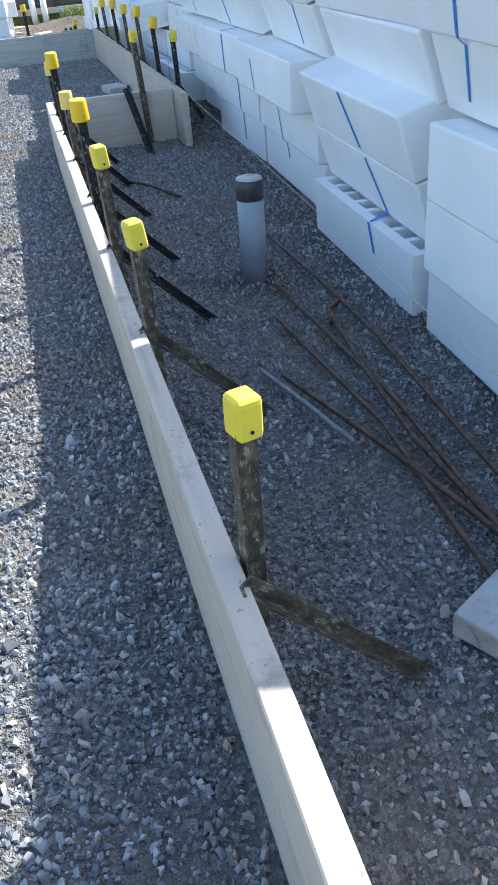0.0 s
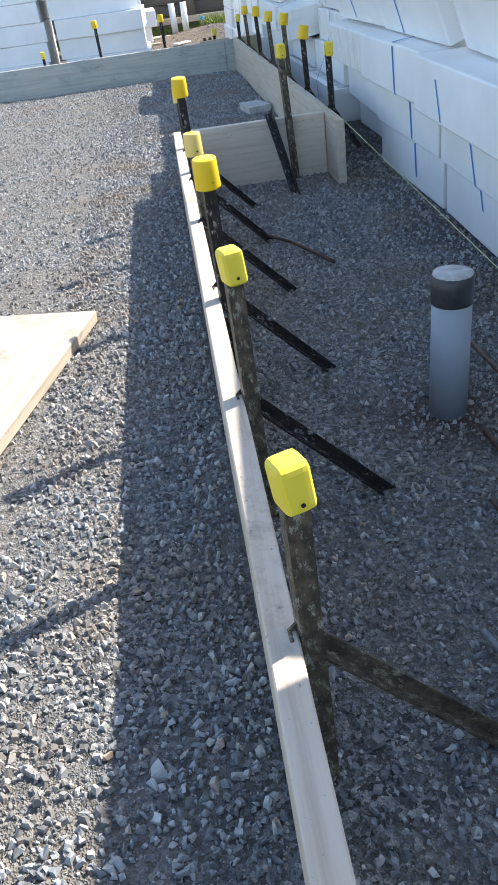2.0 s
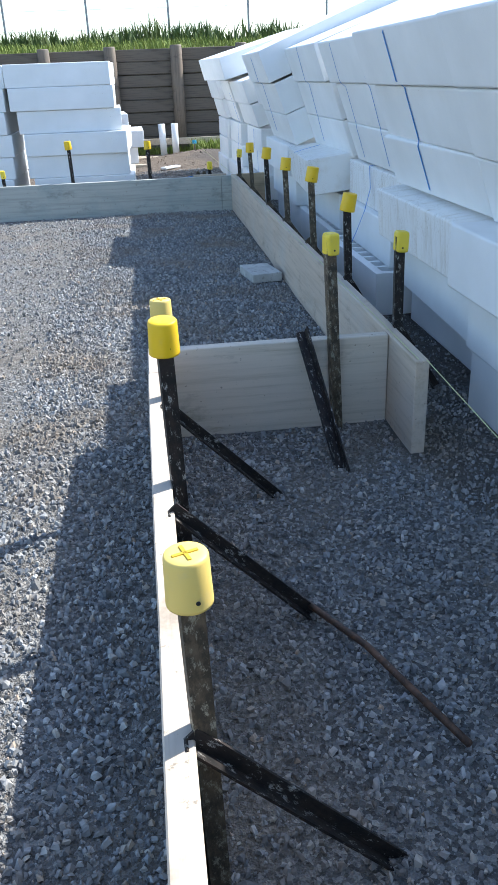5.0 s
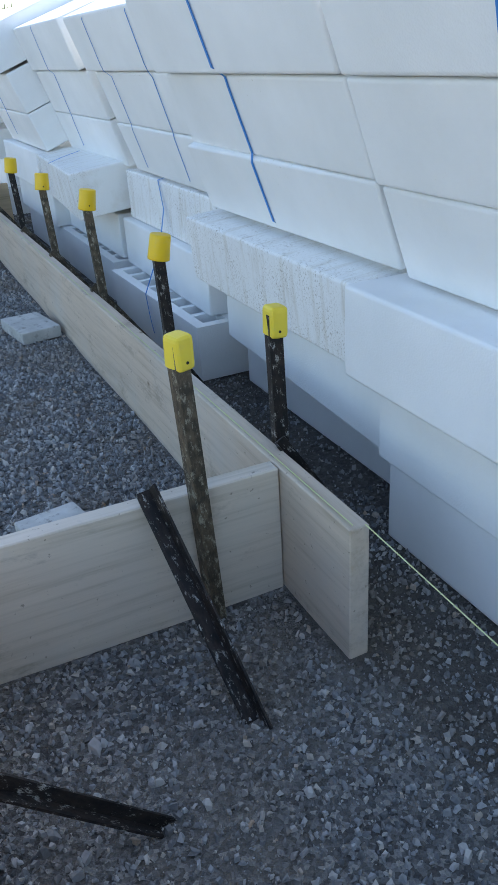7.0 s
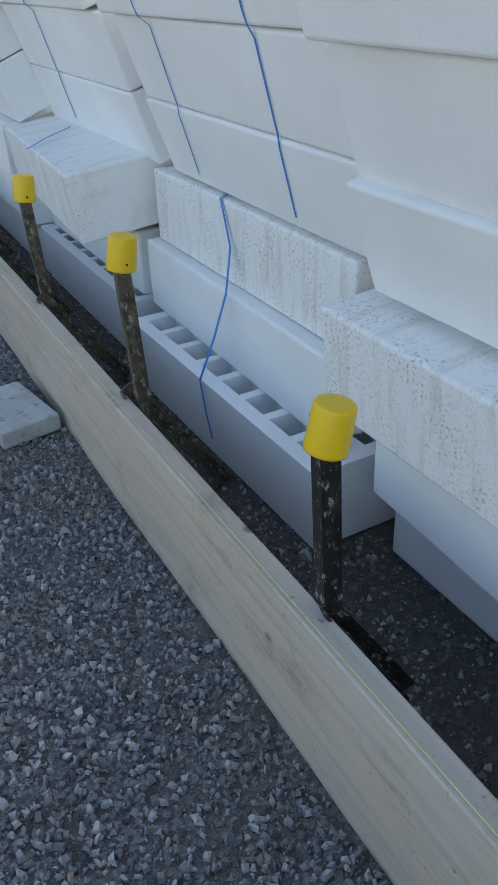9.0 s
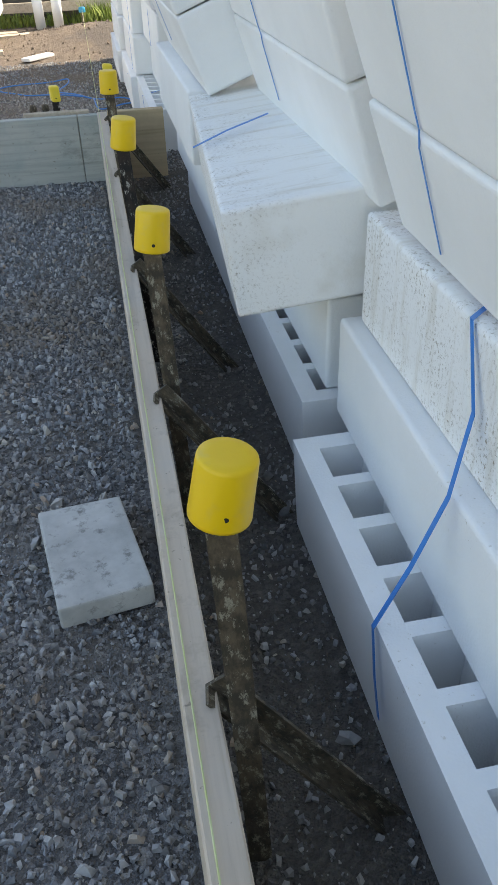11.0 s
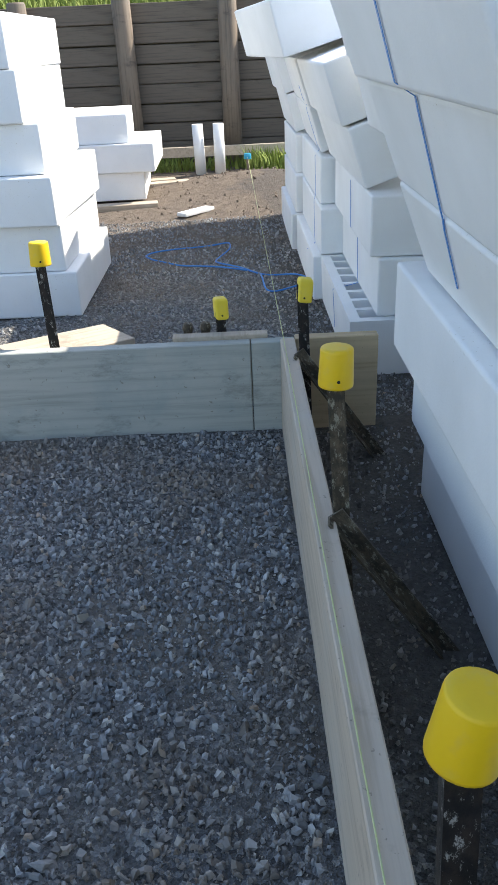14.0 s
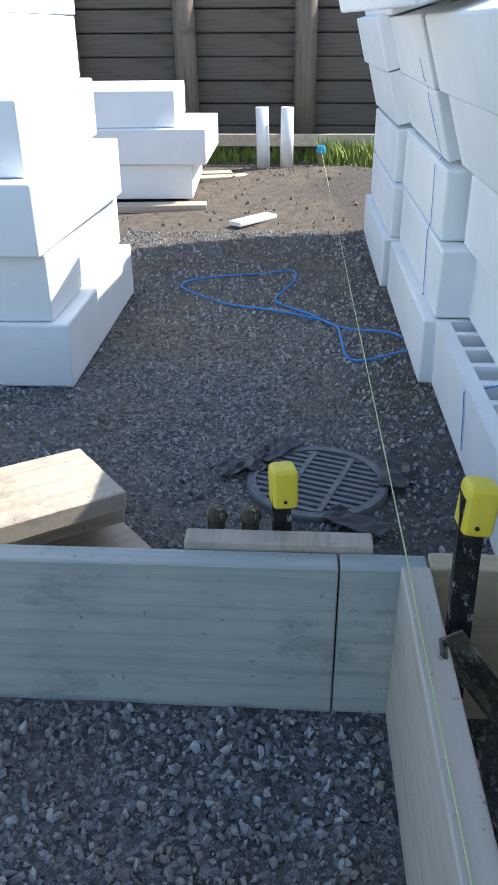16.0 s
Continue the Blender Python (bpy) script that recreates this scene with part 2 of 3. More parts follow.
GRASS = plain("grass_blade", (0.11, 0.17, 0.025), (0.30, 0.34, 0.07), 3)
WEED = plain("weed_leaf", (0.05, 0.09, 0.02), (0.15, 0.19, 0.06), 4)
EARTH = plain("earth_bank", (0.06, 0.05, 0.03), (0.14, 0.12, 0.07), 5)
GROUND = ground_material()
STONE = stone_material()
ORANGE = plastic_material("orange_plastic", (0.85, 0.30, 0.01))
GALV = plain("galvanised", (0.3, 0.3, 0.3), (0.4, 0.4, 0.4), 20, 0.5)


# ---- mesh helpers ----
def mesh_of(name, bm, mat, smooth=False):
    me = bpy.data.meshes.new(name)
    bm.to_mesh(me)
    bm.free()
    for mm in (mat if isinstance(mat, (list, tuple)) else [mat]):
        me.materials.append(mm)
    if smooth:
        for p in me.polygons:
            p.use_smooth = True
    return me


def part(name, bm, mat, parent=None, label="", smooth=False):
    ob = new(name, mesh_of(name, bm, mat, smooth))
    if parent is not None:
        ob.parent = parent
    if label:
        ob["label"] = label
    return ob


def thing(name, label, category, group="", at=None):
    ob = new(name)
    ob.empty_display_size = 0.1
    if at is not None:
        ob.matrix_world = at
    return tagged(ob, label, category, group)


def bm_box(x0, x1, y0, y1, z0, z1, bevel=0.0, seg=2, m=None, bm=None):
    made = bm is None
    if made:
        bm = bmesh.new()
    r = bmesh.ops.create_cube(bm, size=1.0)
    for v in r["verts"]:
        v.co = Vector((x0 + (v.co.x + 0.5) * (x1 - x0), y0 + (v.co.y + 0.5) * (y1 - y0), z0 + (v.co.z + 0.5) * (z1 - z0)))
    if bevel:
        es = list({e for v in r["verts"] for e in v.link_edges})
        bmesh.ops.bevel(bm, geom=es, offset=bevel, segments=seg, affect="EDGES", profile=0.6)
    if m is not None:
        bmesh.ops.transform(bm, matrix=m, verts=bm.verts)
    return bm


def bm_tube(points, radius, sides=8, bm=None):
    """A round bar along a line of points."""
    if bm is None:
        bm = bmesh.new()
    pts = [Vector(p) for p in points]
    rings = []
    for i, p in enumerate(pts):
        d = (pts[min(i + 1, len(pts) - 1)] - pts[max(i - 1, 0)]).normalized()
        q = d.to_track_quat("Z", "Y")
        rings.append([bm.verts.new(p + q @ Vector((radius * math.cos(k * math.tau / sides), radius * math.sin(k * math.tau / sides), 0))) for k in range(sides)])
    for a, b in zip(rings, rings[1:]):
        for k in range(sides):
            bm.faces.new((a[k], a[(k + 1) % sides], b[(k + 1) % sides], b[k]))
    bm.faces.new(rings[0][::-1])
    bm.faces.new(rings[-1])
    return bm


def bm_prism(profile, z0, z1, bm=None):
    if bm is None:
        bm = bmesh.new()
    lo = [bm.verts.new((x, y, z0)) for x, y in profile]
    hi = [bm.verts.new((x, y, z1)) for x, y in profile]
    n = len(profile)
    for k in range(n):
        bm.faces.new((lo[k], lo[(k + 1) % n], hi[(k + 1) % n], hi[k]))
    bm.faces.new(lo[::-1])
    bm.faces.new(hi)
    return bm


def bm_lathe(profile, sides=24, bm=None):
    """A turned shape: (radius, z) from bottom to top."""
    if bm is None:
        bm = bmesh.new()
    rings = [[bm.verts.new((r * math.cos(k * math.tau / sides), r * math.sin(k * math.tau / sides), z)) for k in range(sides)] for r, z in profile]
    for a, b in zip(rings, rings[1:]):
        for k in range(sides):
            bm.faces.new((a[k], a[(k + 1) % sides], b[(k + 1) % sides], b[k]))
    bm.faces.new(rings[0][::-1])
    bm.faces.new(rings[-1])
    return bm


def bm_ribbon(points, width, across, thick=0.0012, bm=None):
    """A thin flat band along points; across gives its width direction."""
    if bm is None:
        bm = bmesh.new()
    w = Vector(across).normalized() * width / 2
    rows = []
    for i, p in enumerate(points):
        p = Vector(p)
        d = (Vector(points[min(i + 1, len(points) - 1)]) - Vector(points[max(i - 1, 0)])).normalized()
        n = d.cross(w).normalized() * thick
        rows.append([bm.verts.new(p + s * w + k * n) for s, k in ((-1, 0), (1, 0), (1, 1), (-1, 1))])
    for a, b in zip(rows, rows[1:]):
        for k in range(4):
            bm.faces.new((a[k], a[(k + 1) % 4], b[(k + 1) % 4], b[k]))
    bm.faces.new(rows[0][::-1])
    bm.faces.new(rows[-1])
    return bm


# ---- ground ----
def lift(x, y):
    """Height of the site surface: level ground with shallow unevenness and a low heap of earth by the wall."""
    h = 0.010 * noise.noise((x * 1.3, y * 1.3, 0.0)) + 0.006 * noise.noise((x * 5, y * 5, 3.0))
    h += 0.16 * math.exp(-(((x - 0.15) / 0.8) ** 2 + ((y - 10.3) / 0.9) ** 2))
    return h - 0.006


def build_ground():
    bm = bmesh.new()
    xs = [-400, -60, -12, -6] + [round(-3.5 + 0.06 * i, 3) for i in range(94)] + [4, 8, 20, 80, 400]
    ys = [-400, -60, -14, -8] + [round(-6.5 + 0.075 * i, 3) for i in range(254)] + [14, 20, 60, 400]
    grid = [[bm.verts.new((x, y, lift(x, y) if abs(x) < 7 and -7 < y < 13 else 0.0)) for x in xs] for y in ys]
    for r0, r1 in zip(grid, grid[1:]):
        for k in range(len(xs) - 1):
            bm.faces.new((r0[k], r0[k + 1], r1[k + 1], r1[k]))
    ob = part("ground", bm, GROUND, None, "", True)
    tagged(ob, "grey crushed-stone and brown earth building platform", "ground", kind="structure")


build_ground()

STONE_V = [(-1, -1, -1), (1, -1, -1), (1, 1, -1), (-1, 1, -1), (-1, -1, 1), (1, -1, 1), (1, 1, 1), (-1, 1, 1)]
STONE_F = [(0, 3, 2), (0, 2, 1), (4, 5, 6), (4, 6, 7), (0, 1, 5), (0, 5, 4), (1, 2, 6), (1, 6, 5), (2, 3, 7), (2, 7, 6), (3, 0, 4), (3, 4, 7)]


def scatter(name, label, count, x0, x1, y0, y1, lo, hi, seed, keep=None, mat=None):
    """Loose angular stones, half sunk, in one mesh."""
    r = np.random.default_rng(seed)
    v, f = np.array(STONE_V) * 0.72, np.array(STONE_F)
    px, py = r.uniform(x0, x1, count), r.uniform(y0, y1, count)
    ok = np.array([(keep is None or keep(a, b)) for a, b in zip(px, py)])
    px, py = px[ok], py[ok]
    n = len(px)
    size = lo + (hi - lo) * r.random(n) ** 2.4
    pz = np.array([lift(a, b) for a, b in zip(px, py)])
    sh = v[None] * (1 + r.uniform(-0.62, 0.35, (n, 8, 3)))
    sh[:, 4:, :2] *= r.uniform(0.25, 0.85, (n, 1, 1))
    sh[:, 4:, 0] += r.uniform(-0.35, 0.35, (n, 1))
    sh = sh * np.stack([r.uniform(0.75, 1.35, n), r.uniform(0.6, 1.0, n), r.uniform(0.55, 1.0, n)], 1)[:, None]
    a = r.uniform(0, math.tau, n)
    c, s = np.cos(a)[:, None], np.sin(a)[:, None]
    X, Y = sh[..., 0] * c - sh[..., 1] * s, sh[..., 0] * s + sh[..., 1] * c
    tilt, tip = r.uniform(-0.6, 0.6, (n, 1)), r.uniform(-0.6, 0.6, (n, 1))
    Z = sh[..., 2] + X * tilt + Y * tip
    P = np.stack([X, Y, Z], -1) * (size / 2)[:, None, None] + np.stack([px, py, pz + size * 0.27], -1)[:, None]
    F = (f[None] + (np.arange(n) * 8)[:, None, None]).reshape(-1, 3)
    me = bpy.data.meshes.new(name)
    me.vertices.add(n * 8)
    me.vertices.foreach_set("co", P.reshape(-1))
    me.loops.add(len(F) * 3)
    me.loops.foreach_set("vertex_index", F.reshape(-1).astype(np.int32))
    me.polygons.add(len(F))
    me.polygons.foreach_set("loop_start", np.arange(0, len(F) * 3, 3, dtype=np.int32))
    me.update()
    me.validate()
    me.shade_flat()
    me.materials.append(mat or STONE)
    return tagged(new(name, me), label, "gravel", kind="stuff")


# ---- form boards ----
H = 0.325
AX0, AX1 = -0.862, -0.815


def board(name, label, x0, x1, y0, y1, mat, z0=0.0, z1=H, bev=0.003):
    bm = bm_box(x0, x1, y0, y1, z0 - 0.012, z1, bev, 1)
    long_y = (y1 - y0) > (x1 - x0)
    n = int(max(y1 - y0, x1 - x0) / 0.25)
    if n > 1:
        for i in range(1, n):
            c = (y0 + (y1 - y0) * i / n) if long_y else (x0 + (x1 - x0) * i / n)
            bmesh.ops.bisect_plane(bm, geom=bm.verts[:] + bm.edges[:] + bm.faces[:], plane_co=(0, c, 0) if long_y else (c, 0, 0), plane_no=(0, 1, 0) if long_y else (1, 0, 0))
    for v in bm.verts:
        t = v.co.y if long_y else v.co.x
        w = 0.003 * noise.noise((t * 0.9, x0 * 7, y0)) + 0.0012 * noise.noise((t * 3, 1, 2))
        if long_y:
            v.co.x += w
        else:
            v.co.y += w
    return tagged(part(name, bm, mat), label, "form board")


board("form_board", "long pale pine form board standing on edge in gravel", AX0, AX1, -7.4, -0.215, PINE)
board("form_board", "short pale pine form board closing the step in the formwork", -0.815, -0.003, 0.0, 0.045, PINE_X)
board("form_board", "long pale pine form board beside the stacked foam pods", 0.0, 0.047, -0.3, 5.268, PINE)
board("form_board", "end of pale pine form board past the step", AX0 + 0.002, AX1 - 0.002, -0.213, 0.045, PINE)
board("form_board", "grey weathered form board across the far edge", -4.6, -0.1, 5.27, 5.315, GREY_X, 0.0, 0.312)
board("form_board", "short grey filler board in the far formwork", -0.097, 0.047, 5.272, 5.317, GREY_X, 0.0, 0.312)
board("form_board", "yellowish pine board end past the corner", 0.049, 0.325, 5.268, 5.313, YELLOWISH_X, 0.0, 0.322)
board("timber_cleat", "thin pine cleat behind the far board", -0.36, -0.04, 5.319, 5.36, PALE, 0.1, 0.326)
tagged(bpy.data.objects["timber_cleat"], category="timber offcut")


# ---- stakes ----
def bm_cap_round(r=0.032, h=0.076):
    return bm_lathe([(r * 1.04, 0), (r * 1.05, 0.004), (r * 1.01, h * 0.5), (r * 0.98, h - 0.006), (r * 0.95, h - 0.002), (r * 0.90, h - 0.0004), (r * 0.6, h)], 28)


def bm_cap_square(w=0.0245, h=0.074):
    bm = bm_box(-w, w, -w, w, 0, h, 0.0125, 3)
    for v in bm.verts:
        k = 1.06 - 0.14 * v.co.z / h
        v.co.x *= k
        v.co.y *= k
        if v.co.z < h * 0.35 and v.co.x < 0:
            v.co.x += 0.006
    return bm


def stake(x, y, top, cap="round", col=None, lean=0.0, leany=0.0, turn=0.0, steel=None, label=""):
    steel = steel or STEEL
    words = {"round": "round yellow plastic safety cap", "square": "squarish lemon plastic safety cap", "cream": "faded yellow plastic safety cap"}[cap]
    e = thing("stake", label or "black tarred steel stake with a " + words, "stake", "capped stakes along the formwork")
    e.matrix_world = pose(x, y, 0, leany, lean, turn)
    w, t = 0.0165, 0.005
    prof = [(-w, -w), (w, -w), (w, -w + t), (-w + t, -w + t), (-w + t, w), (-w, w)]
    bm = bm_prism(prof, -0.05, top - 0.02)
    part("post", bm, steel, e)
    bm = bm_cap_square() if cap == "square" else bm_cap_round(0.031 if cap == "cream" else 0.0325)
    bmesh.ops.transform(bm, matrix=pose(0, 0, top - 0.076, random.uniform(-5, 5), random.uniform(-4, 4) + (8 if x > 0 else 0), 10), verts=bm.verts)
    c = part("cap", bm, {"round": YELLOW, "square": LEMON, "cream": CREAM}[cap], e, words, cap != "square")
    # nail hole as a flat black disc, its shade put into the colour
    hb = bm_lathe([(0.0032, 0), (0.0032, 0.0012)], 10)
    bmesh.ops.transform(hb, matrix=pose(0.006, -0.0325 if cap != "square" else -0.0262, top - 0.058, 90, 0, 0), verts=hb.verts)
    part("nail_hole_shade", hb, SHADE_BLACK, c)
    if cap == "cream":
        for ang in (0, 90):
            s = bm_box(-0.018, 0.018, -0.0025, 0.0025, top - 0.0012, top + 0.0016, m=pose(0, 0, 0, 0, 0, ang + 10))
            part("slot", s, plain("slot_shade", (0.5, 0.33, 0.02), (0.6, 0.4, 0.03)), c)
    return e


def brace(a, b, width=0.029, steel=None, label="black tarred steel brace bar nailed to the form board"):
    a, b = Vector(a), Vector(b)
    e = thing("brace", label, "brace", "braces along the formwork")
    e.matrix_world = Matrix.Translation(a) @ (b - a).to_track_quat("Z", "X").to_matrix().to_4x4()
    n = (b - a).length
    w, t = width / 2, 0.005
    prof = [(-w, -w * 0.9), (w, -w * 0.9), (w, -w * 0.9 + t), (-w + t, -w * 0.9 + t), (-w + t, w * 0.9), (-w, w * 0.9)]
    part("bar", bm_prism(prof, -0.03, n + 0.01), steel or STEEL, e)
    for k in (0.02, 0.06):
        nb = bm_lathe([(0.006, 0), (0.006, 0.003), (0.003, 0.005)], 10)
        bmesh.ops.transform(nb, matrix=pose(-w * 0.2, -w * 0.9 - 0.0035, k, 90, 0, 0), verts=nb.verts)
        part("nail", nb, RUSTY, e)
    return e


A_STAKES = [(-4.83, 0.635, "square", RUSTY), (-3.87, 0.62, "square", RUSTY), (-3.16, 0.66, "square", RUSTY), (-2.57, 0.71, "round", STEEL),
            (-1.76, 0.63, "cream", RUSTY), (-0.98, 0.72, "round", STEEL), (-0.43, 0.62, "cream", STEEL)]
for y, top, cap, st in A_STAKES:
    stake(-0.795, y, top, cap, None, (0.6 if y < -4 else -0.9) if y < -2 else -1.2, 0.5, 8, st)
for y in (-4.88, -3.85, -3.13, -2.45, -1.76, -1.10, -0.48):
    brace((-0.800, y - 0.03, H - 0.012), (-0.49, y - 0.02, -0.01), steel=RUSTY if y < -3.5 else STEEL)
B_STAKES = [(0.075, 0.13, 0.665, "square", STEEL, -1.0), (0.075, 0.87, 0.70, "round", STEEL, -2.0), (0.088, 1.70, 0.73, "round", RUSTY, -2.5), (0.088, 2.53, 0.705, "round", RUSTY, -2.5),
            (0.078, 3.28, 0.71, "round", STEEL, -2.5), (0.082, 4.19, 0.68, "round", RUSTY, -3.0), (0.078, 5.14, 0.56, "square", STEEL, -1.5)]
for x, y, top, cap, st, ln in B_STAKES:
    stake(x, y, top, cap, None, ln, 0.0, -6, st)
for y in (0.11, 0.87, 1.76, 2.51, 3.22, 4.16, 5.10):
    brace((0.062, y - 0.03, H - 0.006), (0.30 if y > 1 else 0.2, y - 0.06, -0.01 if y > 1 else 0.10), 0.036 if y > 1 else 0.029, steel=RUSTY if y > 1.2 else STEEL)
stake(-0.195, -0.026, 0.705, "square", None, -3.0, 0, 12, RUSTY)
brace((-0.315, -0.022, H + 0.02), (-0.255, -0.375, -0.01), 0.04)
for x, top, cap in ((-0.19, 0.44, "square"), (-0.765, 0.65, "round"), (-1.5, 0.68, "round"), (-2.14, 0.45, "square"), (-2.9, 0.65, "round")):
    stake(x, 5.385, top, cap, None, -1.0, 0, 4, STEEL)


# ---- foam pods ----
PW, PH = 1.10, 0.226


def bm_pod(w=PW, d=PW, h=PH, seed=0):
    bm = bm_box(0, d, 0, w, 0, h, 0.010, 3)
    return bm


def bm_open_pod(w=PW, d=PW, h=PH):
    """A pod lying with its open cells upward."""
    bm = bmesh.new()

    def lines(total, n, rim, wall):
        cell = (total - 2 * rim - (n - 1) * wall) / n
        out = [0.0]
        for i in range(n):
            out += [rim + i * (cell + wall), rim + i * (cell + wall) + cell]
        return out + [total]

    xs, ys = lines(d, 8, 0.045, 0.03), lines(w, 8, 0.045, 0.03)
    top = [[bm.verts.new((x, y, h)) for y in ys] for x in xs]
    for i in range(len(xs) - 1):
        for j in range(len(ys) - 1):
            q = [top[i][j], top[i + 1][j], top[i + 1][j + 1], top[i][j + 1]]
            if i % 2 and j % 2:
                k = 0.012
                cx, cy = (xs[i] + xs[i + 1]) / 2, (ys[j] + ys[j + 1]) / 2
                low = [bm.verts.new((v.co.x + (k if v.co.x < cx else -k), v.co.y + (k if v.co.y < cy else -k), 0.05)) for v in q]
                for a in range(4):
                    bm.faces.new((q[a], q[(a + 1) % 4], low[(a + 1) % 4], low[a]))
                bm.faces.new(low)
            else:
                bm.faces.new(q)
    b = [bm.verts.new(c) for c in ((0.008, 0.008, 0), (d - 0.008, 0.008, 0), (d - 0.008, w - 0.008, 0), (0.008, w - 0.008, 0))]
    bm.faces.new(b[::-1])
    n, m = len(xs), len(ys)
    bm.faces.new([b[0], b[1]] + [top[i][0] for i in range(n - 1, -1, -1)])
    bm.faces.new([b[1], b[2]] + [top[n - 1][j] for j in range(m - 1, -1, -1)])
    bm.faces.new([b[2], b[3]] + [top[i][m - 1] for i in range(n)])
    bm.faces.new([b[3], b[0]] + [top[0][j] for j in range(m)])
    bmesh.ops.recalc_face_normals(bm, faces=bm.faces)
    return bm


SHARED = {}


def pod(x, y, z, lean=0.0, yaw=0.0, pitch=0.0, kind="plain", dirty=False, label="", group="foam pods stacked beside the formwork"):
    """A pod by its lower front edge's southern end; lean tips its top towards -x."""
    key = (kind, dirty)
    if key not in SHARED:
        bm = bm_open_pod() if kind == "open" else bm_pod()
        SHARED[key] = mesh_of("foam_pod", bm, SOILED if dirty else FOAM, False)
        if kind == "plain":
            for p in SHARED[key].polygons:
                p.use_smooth = p.area < 0.03
    ob = new("foam_pod", SHARED[key])
    ob.matrix_world = pose(x, y, z, pitch, -lean, yaw)
    words = label or ("white foam pod with open cells facing up" if kind == "open" else "soiled white foam pod with brown specks" if dirty else "white foam pod slab in a leaning stack")
    return tagged(ob, words, "foam pod", group)


def leaning_stack(y, x, z, lean, tiers, yaw=0.0, jitter=0.02, seed=0, dirty=()):
    """Pods tipped together towards the form board, one upon another."""
    r = random.Random(seed)
    a = radians(lean)
    for k in range(tiers):
        dx, dy = r.uniform(-jitter, jitter), r.uniform(-jitter, jitter)
        if k == tiers - 1:
            dx += r.uniform(-0.025, 0.045)
        pod(x - math.sin(a) * (PH + 0.004) * k + dx, y + dy, z + math.cos(a) * (PH + 0.004) * k, lean, yaw + r.uniform(-1, 1), 0, dirty=k in dirty)


# lower tiers beside the boards: x of the face, southern end, base
pod(0.335, -1.05, 0.0)
pod(0.49, 0.13, 0.0)
pod(0.325, 1.32, 0.0, kind="open", yaw=0.8)
pod(0.365, 2.56, 0.0, kind="open")
pod(0.375, 3.68, 0.0)
pod(0.29, 5.70, 0.0, kind="open")
pod(0.25, 6.76, 0.0)
pod(0.22, 7.90, 0.0)
pod(0.30, -2.19, 0.0, yaw=-2)
pod(0.15, -3.46, 0.0, yaw=-2, kind="open")
pod(0.12, -4.66, 0.0, yaw=-2)
pod(0.09, -5.80, 0.0, yaw=-2)
pod(0.365, 0.12, PH - 0.018, yaw=-2.5)
pod(0.42, 1.41, PH + 0.002, yaw=-0.5)
pod(0.43, 2.60, PH + 0.002)
pod(0.34, 3.70, PH + 0.002)
pod(0.40, 5.74, PH + 0.002)
pod(0.29, 6.78, PH + 0.002)
pod(0.25, 7.92, PH + 0.002)
pod(0.32, -1.02, PH + 0.002)
pod(0.28, -2.16, PH + 0.002, yaw=-2)
leaning_stack(-3.42, 0.245, PH + 0.006, 17, 2, -2, 0.008, 31)
pod(0.09, -4.68, PH + 0.002, yaw=-2)
pod(0.07, -5.82, PH + 0.002, yaw=-2)
pod(0.315, 0.16, 0.436, lean=5, dirty=True, label="soiled white foam pod forming a ledge in the stack")
pod(0.465, 1.38, 0.456, dirty=True)
pod(0.225, 2.55, 0.456, lean=7, yaw=-4, dirty=True, label="soiled white foam pod jutting out of the stack")
pod(0.28, 3.70, 0.456)
pod(0.37, 5.76, 0.456)
# recessed stack added in the gap to block sun from the formwork ground
pod(0.78, 4.70, 0.0)
pod(0.76, 4.71, PH + 0.002)
pod(0.74, 4.70, 0.456)
pod(0.72, 4.71, 0.684)
pod(0.30, 6.90, 0.456)
pod(0.26, 8.02, 0.456)
pod(0.245, -0.98, 0.456)
pod(0.17, -2.12, 0.456, yaw=-2)
pod(0.08, -4.70, 0.456, yaw=-2)
pod(0.04, -5.84, 0.456, yaw=-2)

# upper tiers, tipped over towards the boards
COLUMNS = ((-4.62, 0.13, 18, 3), (-3.46, 0.22, 20, 3), (-2.26, 0.30, 20, 3), (-1.06, 0.37, 20, 3), (0.10, 0.395, 20, 3), (1.26, 0.48, 20, 3),
           (2.46, 0.47, 19, 3), (3.56, 0.33, 21, 3), (5.86, 0.36, 18, 2), (7.00, 0.33, 17, 2), (8.10, 0.27, 15, 3))
for i, (y, x, lean, n) in enumerate(COLUMNS):
    leaning_stack(y, x, 0.69, lean, n, (-4 if y < -1.5 else 0), 0.014, 40 + i)
pod(0.10, 6.45, 1.135, 15, 7, label="white foam pod jutting from the top of the stack")
pod(0.16, 7.62, 1.13, 14, -3)
# two pods added over the recessed stack, also to block the sun
pod(0.36, 4.70, 0.915, 16, 0)
pod(0.28, 4.72, 1.14, 16, 0)

# second row of stacks behind
for i in range(12):
    for k in range(4):
        pod(1.62 + 0.02 * ((i + k) % 3), -5.6 + 1.14 * i, k * (PH + 0.002), label="white foam pod in the rear row of stacks")

# stacks across the far side
for k, (dx, yaw) in enumerate(((0, 0), (-0.05, 0), (-0.05, -2), (-0.09, 1.5), (-0.15, 0.5), (-0.17, -1))):
    pod(-2.03 + dx, 6.67 + 0.02 * (k % 2), k * (PH + 0.002), yaw=yaw, label="white foam pod in a free-standing stack", group="foam pods in the far stack")
